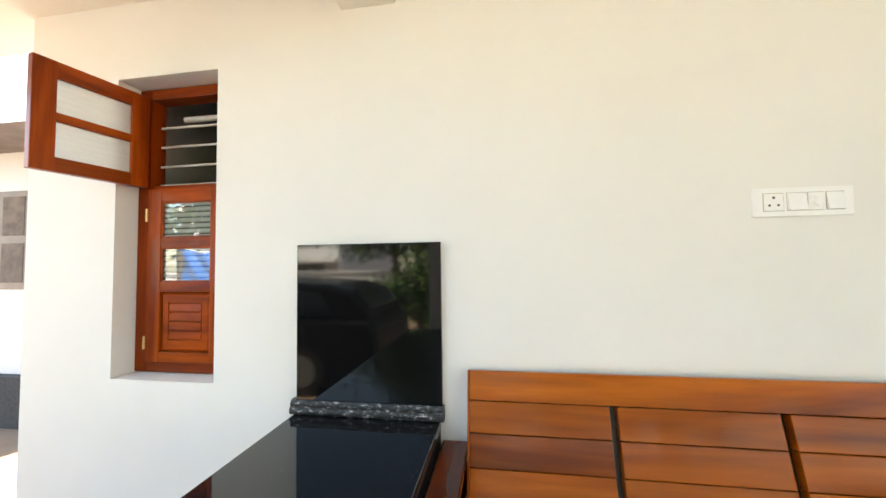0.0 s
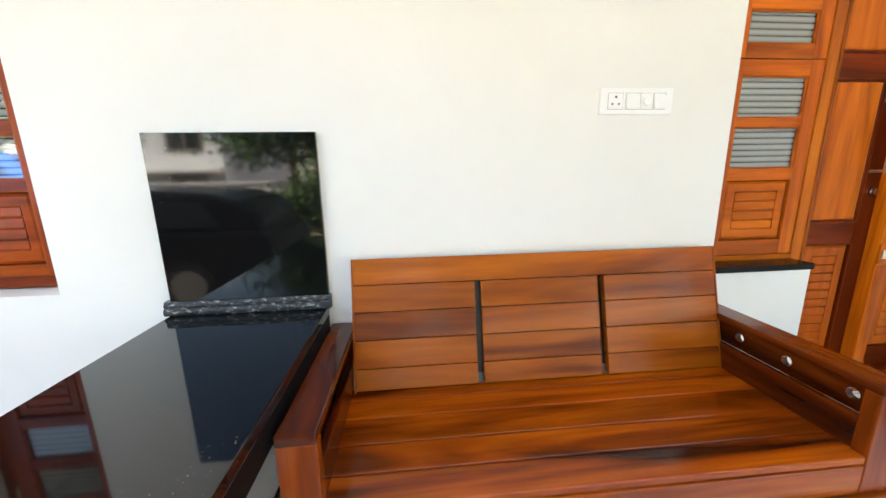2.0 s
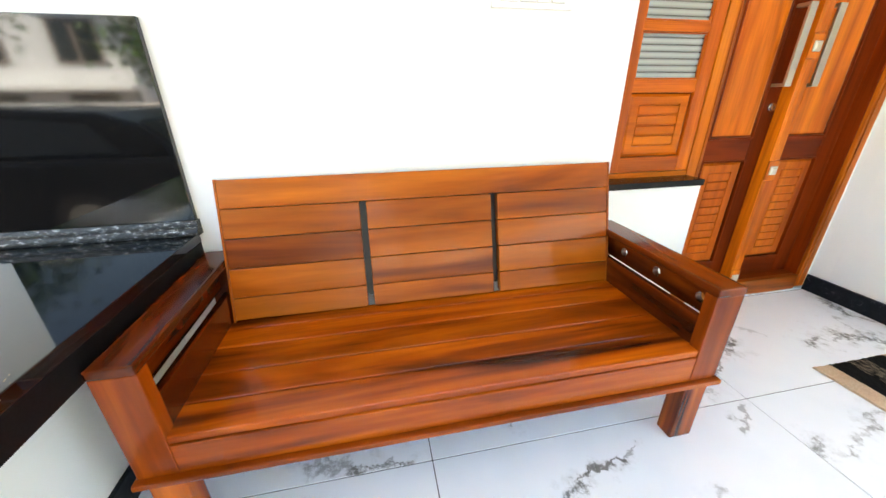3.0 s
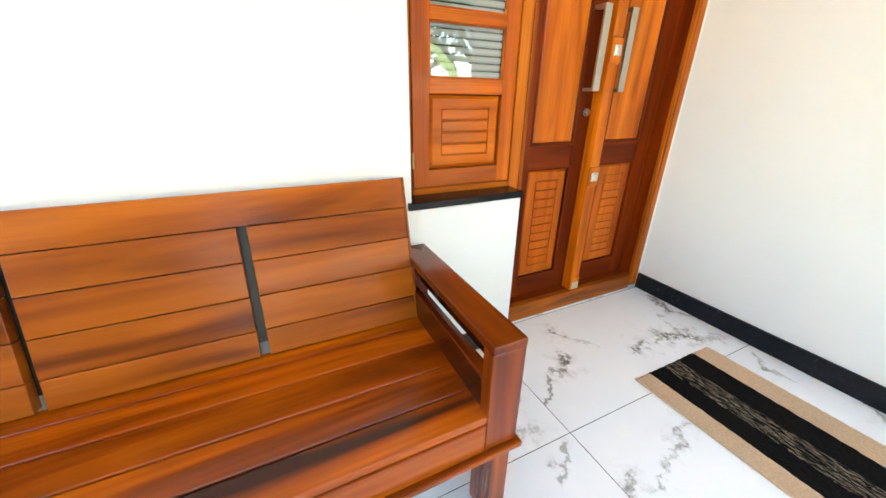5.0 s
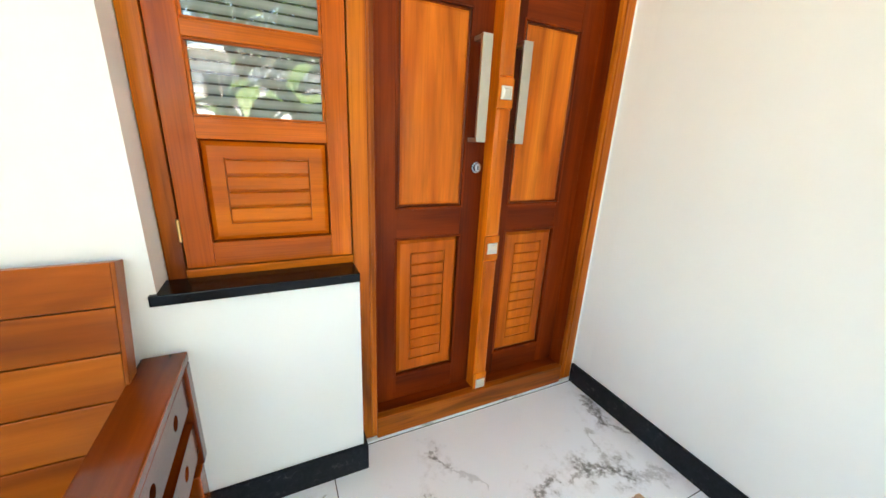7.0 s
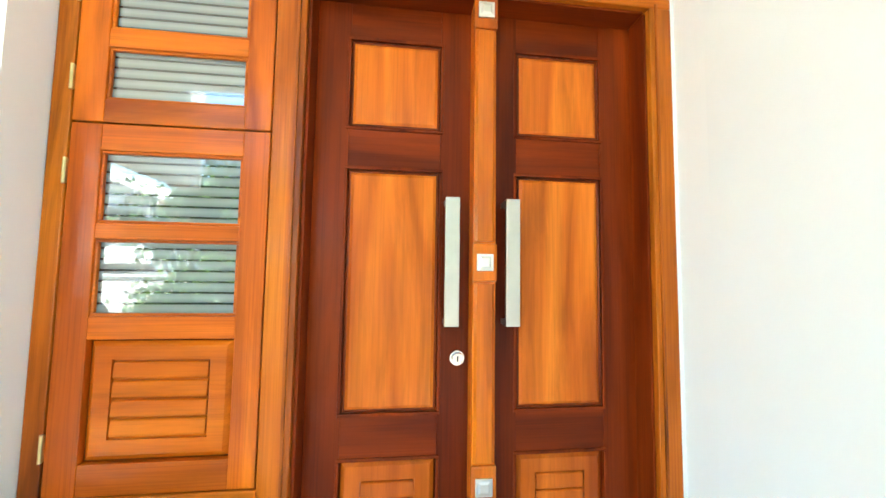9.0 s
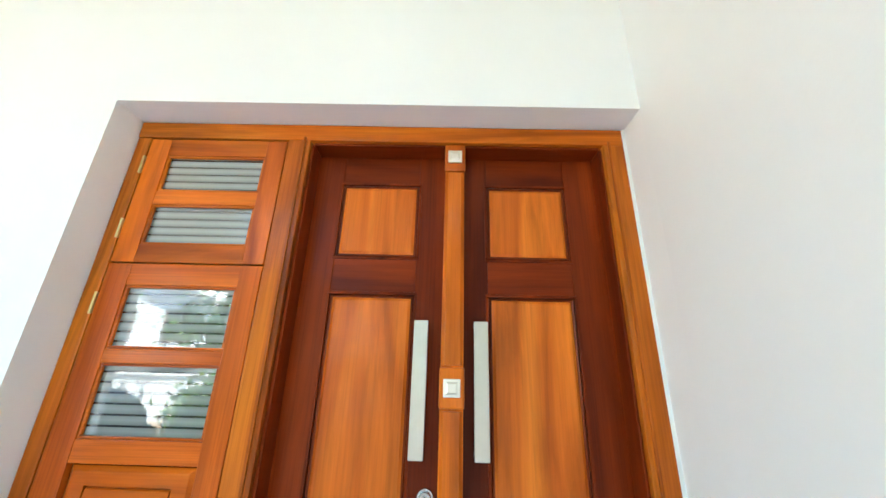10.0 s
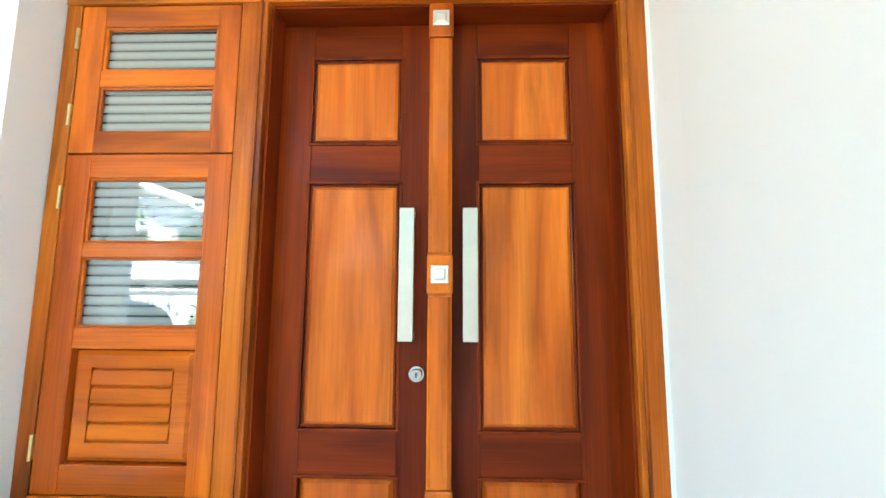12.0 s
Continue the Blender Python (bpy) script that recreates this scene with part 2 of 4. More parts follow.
def marble(name, veins=(), wild=True):
    """Glossy white porcelain with grey veins. veins: (x0, y0, x1, y1, half width, darkness) of strokes in the printed pattern; wild: sparse random ones besides."""
    m, nt, p = shader(name)
    still = coords(nt, jitter=False)
    v = coords(nt)
    turn = nt.nodes.new("ShaderNodeMapping")
    turn.inputs["Rotation"].default_value = (0.3, 0.2, radians(38))
    nt.links.new(v, turn.inputs[0])
    stretch = nt.nodes.new("ShaderNodeMapping")
    stretch.inputs["Scale"].default_value = (0.8, 1.9, 1.0)
    nt.links.new(turn.outputs[0], stretch.inputs[0])
    d = stretch.outputs[0]

    def vector(op, a, b):
        n = nt.nodes.new("ShaderNodeVectorMath")
        n.operation = op
        for socket, value in zip(n.inputs, (a, b)):
            if isinstance(value, tuple):
                socket.default_value = value
            else:
                nt.links.new(value, socket)
        return n

    def ridge(scale, half, detail, rough):
        n = noise_tex(nt, d, scale, detail, rough, 0.35)
        sub = nt.nodes.new("ShaderNodeMath")
        sub.operation = "SUBTRACT"
        sub.inputs[1].default_value = 0.5
        nt.links.new(n, sub.inputs[0])
        a = nt.nodes.new("ShaderNodeMath")
        a.operation = "ABSOLUTE"
        nt.links.new(sub.outputs[0], a.inputs[0])
        return ramp(nt, a.outputs[0], [(0.0, (1, 1, 1)), (half * 0.45, (0.6, 0.6, 0.6)), (half, (0, 0, 0))])

    def gated(x, scale, lo, hi):
        return mixed(nt, 1.0, x, ramp(nt, noise_tex(nt, v, scale, 5, 0.6), [(lo, (0, 0, 0)), (hi, (1, 1, 1))]), "MULTIPLY")

    cloud = ramp(nt, noise_tex(nt, v, 1.6, 4, 0.6), [(0.35, (0.82, 0.85, 0.89)), (0.6, (0.88, 0.9, 0.93))])
    crumb = ramp(nt, noise_tex(nt, d, 13, 8, 0.72), [(0.45, (0, 0, 0)), (0.55, (1, 1, 1))])
    col = cloud
    if wild:
        thin = gated(ridge(1.1, 0.009, 7, 0.55), 2.3, 0.54, 0.62)
        wide = mixed(nt, 1.0, gated(ridge(1.1, 0.06, 4, 0.5), 3.1, 0.57, 0.63), crumb, "MULTIPLY")
        haze = gated(ridge(1.1, 0.1, 4, 0.5), 2.3, 0.54, 0.66)
        col = mixed(nt, haze, col, (0.64, 0.64, 0.65))
        col = mixed(nt, thin, col, (0.15, 0.135, 0.12))
        col = mixed(nt, wide, col, (0.17, 0.16, 0.148))
    if veins:
        # ragged strokes: the distance to each segment, taken in coordinates that noise has bent
        bend = nt.nodes.new("ShaderNodeTexNoise")
        bend.inputs["Scale"].default_value, bend.inputs["Detail"].default_value, bend.inputs["Roughness"].default_value = 9.0, 6.0, 0.65
        nt.links.new(still, bend.inputs["Vector"])
        off = vector("SUBTRACT", bend.outputs["Color"], (0.5, 0.5, 0.5))
        shift = vector("MULTIPLY", off.outputs[0], (0.2, 0.2, 0.0))
        flat = vector("MULTIPLY", vector("ADD", still, shift.outputs[0]).outputs[0], (1.0, 1.0, 0.0)).outputs[0]
        ragged = ramp(nt, noise_tex(nt, still, 42, 7, 0.72), [(0.36, (0, 0, 0)), (0.56, (1, 1, 1))])
        swell = ramp(nt, noise_tex(nt, still, 17, 3, 0.6), [(0.32, (0.35, 0.35, 0.35)), (0.5, (0.9, 0.9, 0.9)), (0.66, (3.0, 3.0, 3.0))])
        for x0, y0, x1, y1, half, dark in veins:
            run = Vector((x1 - x0, y1 - y0, 0))
            rel = vector("SUBTRACT", flat, (x0, y0, 0.0)).outputs[0]
            along = nt.nodes.new("ShaderNodeMath")
            along.operation, along.use_clamp = "MULTIPLY", True
            nt.links.new(vector("DOT_PRODUCT", rel, tuple(run / run.length_squared)).outputs["Value"], along.inputs[0])
            along.inputs[1].default_value = 1.0
            foot = nt.nodes.new("ShaderNodeVectorMath")
            foot.operation = "SCALE"
            foot.inputs[0].default_value = run
            nt.links.new(along.outputs[0], foot.inputs["Scale"])
            gap = nt.nodes.new("ShaderNodeVectorMath")
            gap.operation = "DISTANCE"
            nt.links.new(rel, gap.inputs[0])
            nt.links.new(foot.outputs[0], gap.inputs[1])
            vary = nt.nodes.new("ShaderNodeMath")
            vary.operation = "MULTIPLY"
            nt.links.new(gap.outputs["Value"], vary.inputs[0])
            nt.links.new(swell, vary.inputs[1])
            core = ramp(nt, vary.outputs[0], [(half * 0.35, (dark, dark, dark)), (half, (0, 0, 0))])
            halo = ramp(nt, vary.outputs[0], [(half * 0.6, (dark * 0.35, dark * 0.35, dark * 0.35)), (half * 2.6, (0, 0, 0))])
            col = mixed(nt, mixed(nt, 1.0, halo, ragged, "MULTIPLY"), col, (0.42, 0.41, 0.4))
            col = mixed(nt, mixed(nt, 1.0, core, ragged, "MULTIPLY") if half > 0.012 else core, col, (0.1, 0.095, 0.085))
    nt.links.new(col, p.inputs["Base Color"])
    p.inputs["Roughness"].default_value = 0.06
    return m


MARBLE = marble("white_marble_tile")
MARBLE_DOOR = marble("white_marble_tile_door", [
    (3.33, 1.45, 3.44, 1.38, 0.034, 0.95), (3.22, 1.45, 3.33, 1.46, 0.028, 0.6), (3.09, 1.43, 3.19, 1.45, 0.02, 0.8), (3.44, 1.4, 3.6, 1.33, 0.03, 0.35),
    (3.62, 1.73, 3.58, 1.6, 0.024, 0.75), (3.58, 1.6, 3.63, 1.48, 0.014, 0.6), (3.5, 1.58, 3.42, 1.46, 0.02, 0.4), (2.82, 1.72, 2.83, 1.69, 0.022, 0.8),
    (2.76, 1.58, 2.72, 1.52, 0.026, 0.9), (2.72, 1.52, 2.6, 1.46, 0.013, 0.7), (2.6, 1.46, 2.49, 1.38, 0.01, 0.65), (2.83, 1.68, 2.95, 1.55, 0.012, 0.25)], False)
MARBLE_BENCH = marble("white_marble_tile_bench", [
    (2.43, 1.72, 2.38, 1.62, 0.022, 0.55), (2.37, 1.58, 2.44, 1.5, 0.013, 0.6), (2.44, 1.5, 2.37, 1.42, 0.01, 0.6), (2.22, 1.3, 2.34, 1.29, 0.035, 0.4),
    (2.3, 1.44, 2.2, 1.34, 0.02, 0.35), (1.7, 1.5, 1.5, 1.3, 0.012, 0.6)], False)
MARBLE_MAT = marble("white_marble_tile_mat", [
    (2.9, 1.08, 2.78, 1.04, 0.016, 0.6), (2.78, 1.04, 2.6, 0.95, 0.014, 0.5), (3.58, 1.19, 3.52, 1.12, 0.01, 0.45), (3.52, 1.12, 3.55, 1.02, 0.01, 0.35),
    (3.64, 0.8, 3.6, 0.72, 0.022, 0.6), (2.52, 1.02, 2.48, 0.98, 0.02, 0.7)], False)
MARBLE_FRONT = marble("white_marble_tile_front", [
    (1.58, 1.03, 1.7, 1.07, 0.016, 0.85), (1.7, 1.07, 1.8, 1.1, 0.012, 0.85), (1.8, 1.1, 1.9, 1.15, 0.008, 0.6), (2.41, 1.18, 2.32, 1.14, 0.01, 0.5),
    (2.05, 0.95, 1.95, 0.85, 0.014, 0.4)], False)
MARBLE_SIDE = marble("white_marble_tile_side", [
    (0.8, 1.31, 0.95, 1.26, 0.03, 0.55), (0.95, 1.26, 1.1, 1.25, 0.02, 0.75), (1.1, 1.25, 1.16, 1.19, 0.01, 0.6)], False)


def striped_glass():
    """Opaque frosted pane; its thin clear bands are coloured dark for the unlit room behind."""
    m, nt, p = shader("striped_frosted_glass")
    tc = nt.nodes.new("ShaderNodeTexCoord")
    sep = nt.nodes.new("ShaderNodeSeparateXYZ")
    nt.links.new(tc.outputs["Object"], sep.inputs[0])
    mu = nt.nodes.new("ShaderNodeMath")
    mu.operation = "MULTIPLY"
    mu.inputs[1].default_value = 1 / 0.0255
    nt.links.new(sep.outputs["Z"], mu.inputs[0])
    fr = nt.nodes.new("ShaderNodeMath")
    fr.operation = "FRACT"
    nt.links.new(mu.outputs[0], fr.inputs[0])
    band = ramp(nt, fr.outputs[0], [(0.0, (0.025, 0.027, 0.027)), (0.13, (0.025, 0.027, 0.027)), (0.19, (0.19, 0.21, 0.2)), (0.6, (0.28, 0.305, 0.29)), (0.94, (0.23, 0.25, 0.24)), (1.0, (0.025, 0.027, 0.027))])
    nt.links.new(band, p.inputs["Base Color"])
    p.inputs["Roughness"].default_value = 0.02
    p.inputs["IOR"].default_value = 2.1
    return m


PANE = striped_glass()


def clear_pane():
    m, nt, p = shader("ribbed_clear_glass")
    p.inputs["Base Color"].default_value = (0.93, 0.95, 0.94, 1)
    p.inputs["Roughness"].default_value = 0.4
    p.inputs["Transmission Weight"].default_value = 0.6
    tc = coords(nt, (1, 1, 1), False)
    w = nt.nodes.new("ShaderNodeTexWave")
    w.bands_direction = "Z"
    w.inputs["Scale"].default_value = 14.0
    nt.links.new(tc, w.inputs["Vector"])
    bumped(nt, p, w.outputs["Fac"], 0.4, 0.003)
    return m


CLEAR = clear_pane()


def pile(name, a, b, scale, stretch=(1, 1, 1), edge=(0.42, 0.58)):
    m, nt, p = shader(name)
    v = coords(nt, stretch, False)
    n = noise_tex(nt, v, scale, 4, 0.7)
    nt.links.new(ramp(nt, n, [(edge[0], a), (edge[1], b)]), p.inputs["Base Color"])
    p.inputs["Roughness"].default_value = 0.95
    p.inputs["Specular IOR Level"].default_value = 0.1
    bumped(nt, p, noise_tex(nt, v, 320, 3, 0.7), 0.9, 0.006)
    return m


MAT_TAN = pile("tan_pile", (0.62, 0.42, 0.27), (0.71, 0.5, 0.34), 150)
MAT_BLACK = pile("black_pile", (0.004, 0.0035, 0.003), (0.01, 0.008, 0.007), 140)
MAT_MIX = pile("mottled_pile", (0.005, 0.004, 0.0035), (0.42, 0.33, 0.24), 62, (4.2, 0.5, 1), (0.52, 0.6))


# ---- mesh helpers ----
def box(x0, x1, y0, y1, z0, z1, bevel=0.0, bm=None, segments=2):
    bm = bm or bmesh.new()
    m = Matrix.Translation(((x0 + x1) / 2, (y0 + y1) / 2, (z0 + z1) / 2)) @ Matrix.Diagonal((x1 - x0, y1 - y0, z1 - z0, 1))
    made = bmesh.ops.create_cube(bm, size=1, matrix=m)
    if bevel:
        edges = {e for v in made["verts"] for e in v.link_edges}
        bmesh.ops.bevel(bm, geom=list(edges), offset=bevel, segments=segments, affect="EDGES", profile=0.6)
    return bm


def prism(points, axis, a, b, bevel=0.0, bm=None):
    """A polygon given in the two other axes, pushed along axis from a to b."""
    bm = bm or bmesh.new()

    def at(p, h):
        return {"x": (h, p[0], p[1]), "y": (p[0], h, p[1]), "z": (p[0], p[1], h)}[axis]

    lo = [bm.verts.new(at(p, a)) for p in points]
    hi = [bm.verts.new(at(p, b)) for p in points]
    faces = [bm.faces.new(lo[::-1]), bm.faces.new(hi)]
    for i in range(len(points)):
        j = (i + 1) % len(points)
        faces.append(bm.faces.new((lo[i], lo[j], hi[j], hi[i])))
    bmesh.ops.recalc_face_normals(bm, faces=faces)
    if bevel:
        bmesh.ops.bevel(bm, geom=list({e for f in faces for e in f.edges}), offset=bevel, segments=2, affect="EDGES", profile=0.6)
    return bm


def rod(p, q, r0, r1=None, sides=16, bm=None):
    bm = bm or bmesh.new()
    p, q = Vector(p), Vector(q)
    m = Matrix.Translation((p + q) / 2) @ (q - p).to_track_quat("Z", "Y").to_matrix().to_4x4()
    bmesh.ops.create_cone(bm, cap_ends=True, segments=sides, radius1=r0, radius2=r0 if r1 is None else r1, depth=(q - p).length, matrix=m)
    return bm


def thing(name, at, label, category, group="", kind=""):
    ob = new(name)
    ob.empty_display_size = 0.1
    ob.location = at
    return tagged(ob, label, category, group, kind)


def base_of(ob):
    v = Vector((0, 0, 0))
    while ob:
        v += ob.location
        ob = ob.parent
    return v


def part(name, bm, material, parent=None, label="", smooth=False):
    """One mesh object, given in world coordinates, under its thing."""
    me = bpy.data.meshes.new(name)
    if parent:
        bmesh.ops.translate(bm, vec=-base_of(parent), verts=bm.verts)
    bm.to_mesh(me)
    bm.free()
    me.materials.append(material)
    if smooth:
        me.shade_smooth()
        me.set_sharp_from_angle(angle=radians(35))
    ob = new(name, me)
    if parent:
        ob.parent = parent
    if label:
        ob["label"] = label
    return ob


def structure(name, bm, material, label, category):
    return tagged(part(name, bm, material, None, "", False), label, category, kind="structure")


def wall_y(xs, zs, holes, y0, y1):
    """A wall between y0 and y1 whose cells are cut by xs and zs; holes are cells left open."""
    bm = bmesh.new()
    full = {(i, k) for i in range(len(xs) - 1) for k in range(len(zs) - 1)} - set(holes)

    def quad(*p):
        bm.faces.new([bm.verts.new(v) for v in p])

    for i, k in full:
        a, b, c, d = xs[i], xs[i + 1], zs[k], zs[k + 1]
        quad((a, y0, c), (b, y0, c), (b, y0, d), (a, y0, d))
        quad((b, y1, c), (a, y1, c), (a, y1, d), (b, y1, d))
        if (i - 1, k) not in full:
            quad((a, y1, c), (a, y0, c), (a, y0, d), (a, y1, d))
        if (i + 1, k) not in full:
            quad((b, y0, c), (b, y1, c), (b, y1, d), (b, y0, d))
        if (i, k - 1) not in full:
            quad((a, y1, c), (b, y1, c), (b, y0, c), (a, y0, c))
        if (i, k + 1) not in full:
            quad((a, y0, d), (b, y0, d), (b, y1, d), (a, y1, d))
    bmesh.ops.remove_doubles(bm, verts=bm.verts, dist=1e-4)
    return bm


# ---- the porch shell ----
W, F, D = 1.78, 1.88, 1.957          # wall face, frame face, door face
RIGHT, CEIL = 3.66, 3.4
structure("wall_north", wall_y([-1.49, -1.003, -0.495, 2.088, 2.577, RIGHT, 3.86], [-0.3, -0.02, 0.73, 0.76, 2.1, 3.6],
                               [(1, 3), (3, 2), (3, 3), (4, 1), (4, 2), (4, 3)], W, 2.0),
          PLASTER, "white painted plaster wall with window and door recesses", "wall")
structure("wall_east", box(RIGHT, 3.86, -0.35, W, -0.3, 3.6), PLASTER, "plain white painted plaster side wall", "wall")
structure("wall_west", box(-1.49, -1.29, 2.0, 5.2, -0.3, 3.6), PLASTER, "white painted outer side wall of the house", "wall")
structure("ceiling", box(0.3, 3.86, -1.6, 2.0, CEIL, 3.56), CEILING, "plain off-white painted porch ceiling", "ceiling")
structure("ceiling_side", box(-2.7, 0.07, 0.5, 2.0, 2.45, 2.6), CEILING, "lower off-white painted side soffit", "ceiling")
structure("beam", box(0.07, 0.3, -2.0, W, 2.29, 3.56), CEILING, "off-white painted concrete beam over the parapet", "beam")
structure("column", box(0.072, 0.298, -0.29, -0.05, -0.3, 2.29, 0.004), PLASTER, "white painted square porch column", "column")
structure("parapet", box(0.07, 0.3, -0.05, W, -0.3, 0.597), PLASTER, "low white painted parapet wall under granite top", "parapet")
structure("plinth", box(0.07, 3.86, -1.0, 2.0, -0.3, -0.012), GROUT, "concrete plinth beneath the porch floor", "plinth")
# inner room, its darkness given by the wall colour
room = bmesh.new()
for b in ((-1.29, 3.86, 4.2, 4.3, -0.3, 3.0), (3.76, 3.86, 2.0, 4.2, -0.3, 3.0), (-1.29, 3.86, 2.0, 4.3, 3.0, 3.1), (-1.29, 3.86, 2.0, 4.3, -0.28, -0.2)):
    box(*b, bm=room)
structure("wall_room", room, DIM, "inner room walls coloured near black for the unlit room", "wall")

# skirting, dark stone
for name, b in (("baseboard_east", (RIGHT - 0.014, RIGHT, -0.35, F - 0.006, 0.0, 0.1)), ("baseboard_north", (0.3, 2.591, W - 0.014, W, 0.0, 0.105)),
                ("baseboard_return", (2.577, 2.591, W, F - 0.006, 0.0, 0.105)), ("baseboard_parapet", (0.3, 0.314, -0.29, W - 0.014, 0.0, 0.1))):
    structure(name, box(*b, bevel=0.002), SKIRT, "dark speckled stone skirting along the wall foot", "skirting")

# granite seat top on the parapet, with upright slab and moulded edge
counter = thing("granite_counter", (0.176, 1.0, 0.597), "polished black granite seat top on the white parapet", "counter")
part("top", box(-0.113, 0.464, -0.05, W, 0.635, 0.667, 0.003), GRANITE, counter)
part("bed", box(-0.105, 0.418, -0.048, W, 0.597, 0.6345, 0.003), SILLSTONE, counter)
part("edge_apron", box(0.4185, 0.462, -0.05, W, 0.56, 0.6345, 0.004), EDGESTONE, counter, "matt black stone front edge")
slab = thing("granite_back_slab", (0.18, W, 0.668), "upright polished black granite slab against the white wall", "slab")
part("panel", box(-0.109, 0.472, W - 0.02, W, 0.719, 1.326, 0.002), GRANITE, slab)
mould = bmesh.new()
prof = [(W - 0.0010, 0.668), (W - 0.0350, 0.668), (W - 0.0392, 0.675), (W - 0.0392, 0.686), (W - 0.0350, 0.693), (W - 0.0308, 0.696), (W - 0.0322, 0.702), (W - 0.0308, 0.711), (W - 0.0252, 0.719), (W - 0.0010, 0.720)]
prism(prof, "x", -0.128, 0.478, 0, mould)
part("moulding", mould, ROUGHGRANITE, slab, "rough grey-flecked granite double bullnose strip", smooth=True)


# ---- joinery ----
def slatted_panel(owner, x0, x1, z0, z1, gx0, gx1, gz0, gz1, count, y, m):
    """A raised field with a bevelled border and a grooved louvre block in its middle."""
    field = bmesh.new()
    b = 0.016
    outer = [field.verts.new(v) for v in ((x0, y + 0.012, z0), (x1, y + 0.012, z0), (x1, y + 0.012, z1), (x0, y + 0.012, z1))]
    inner = [field.verts.new(v) for v in ((x0 + b, y, z0 + b), (x1 - b, y, z0 + b), (x1 - b, y, z1 - b), (x0 + b, y, z1 - b))]
    g = [field.verts.new(v) for v in ((gx0, y, gz0), (gx1, y, gz0), (gx1, y, gz1), (gx0, y, gz1))]
    deep = [field.verts.new(v) for v in ((gx0, y + 0.009, gz0), (gx1, y + 0.009, gz0), (gx1, y + 0.009, gz1), (gx0, y + 0.009, gz1))]
    t = 0.005
    mid = [field.verts.new(v) for v in ((x0 + t, y + 0.008, z0 + t), (x1 - t, y + 0.008, z0 + t), (x1 - t, y + 0.008, z1 - t), (x0 + t, y + 0.008, z1 - t))]
    for a, c in ((mid, inner), (inner, g), (g, deep)):
        for i in range(4):
            j = (i + 1) % 4
            field.faces.new((a[i], a[j], c[j], c[i]))
    field.faces.new(deep)
    edge = bmesh.new()
    for i in range(4):
        j = (i + 1) % 4
        edge.faces.new([edge.verts.new(v.co) for v in (outer[i], outer[j], mid[j], mid[i])])
    for v in outer:
        field.verts.remove(v)
    panel = part("panel", field, m["z" if z1 - z0 > 0.4 else "x"], owner, "carved raised wooden panel", False)
    part("panel_border", edge, STAIN, panel, "darker stained panel edge", False)
    h = (gz1 - gz0 - 0.006) / count
    for i in range(count):
        z = gz0 + 0.003 + i * h
        s = prism([(y + 0.009, z + 0.002), (y + 0.001, z + 0.003), (y - 0.001, z + 0.006), (y + 0.001, z + h - 0.006), (y + 0.004, z + h - 0.003), (y + 0.009, z + h - 0.002)], "x", gx0 + 0.004, gx1 - 0.004)
        part("slat", s, m["z" if z1 - z0 > 0.4 else "x"], panel)
    return panel


def flat_panel(owner, x0, x1, z0, z1, y, m):
    """A plain raised field set in a moulded surround."""
    bm = bmesh.new()
    rings = []
    for inset, dy in ((0, 0.006), (0.004, 0.001), (0.007, 0.004), (0.01, 0.004), (0.018, 0.0)):
        rings.append([bm.verts.new((x, y + dy, z)) for x, z in ((x0 + inset, z0 + inset), (x1 - inset, z0 + inset), (x1 - inset, z1 - inset), (x0 + inset, z1 - inset))])
    for a, c in zip(rings[:4], rings[1:4]):
        for i in range(4):
            j = (i + 1) % 4
            bm.faces.new((a[i], a[j], c[j], c[i]))
    edge = bm
    field = bmesh.new()
    low, top = [field.verts.new(v.co) for v in rings[3]], [field.verts.new(v.co) for v in rings[4]]
    for i in range(4):
        j = (i + 1) % 4
        field.faces.new((low[i], low[j], top[j], top[i]))
    field.faces.new(top)
    for v in rings[4]:
        bm.verts.remove(v)
    panel = part("panel", field, m["z"], owner, "lighter raised teak panel", False)
    part("panel_border", edge, STAIN, panel, "darker stained panel edge", False)
    return panel


def bead(owner, x0, x1, z0, z1, y, material, w=0.01, d=0.012):
    """A quarter-round moulding round an opening."""
    bm = bmesh.new()
    for a, b, c, e in ((x0, x1, z0, z0 + w), (x0, x1, z1 - w, z1), (x0, x0 + w, z0 + w, z1 - w), (x1 - w, x1, z0 + w, z1 - w)):
        box(a, b, y, y + d, c, e, 0.0025, bm)
    return part("bead", bm, material, owner)


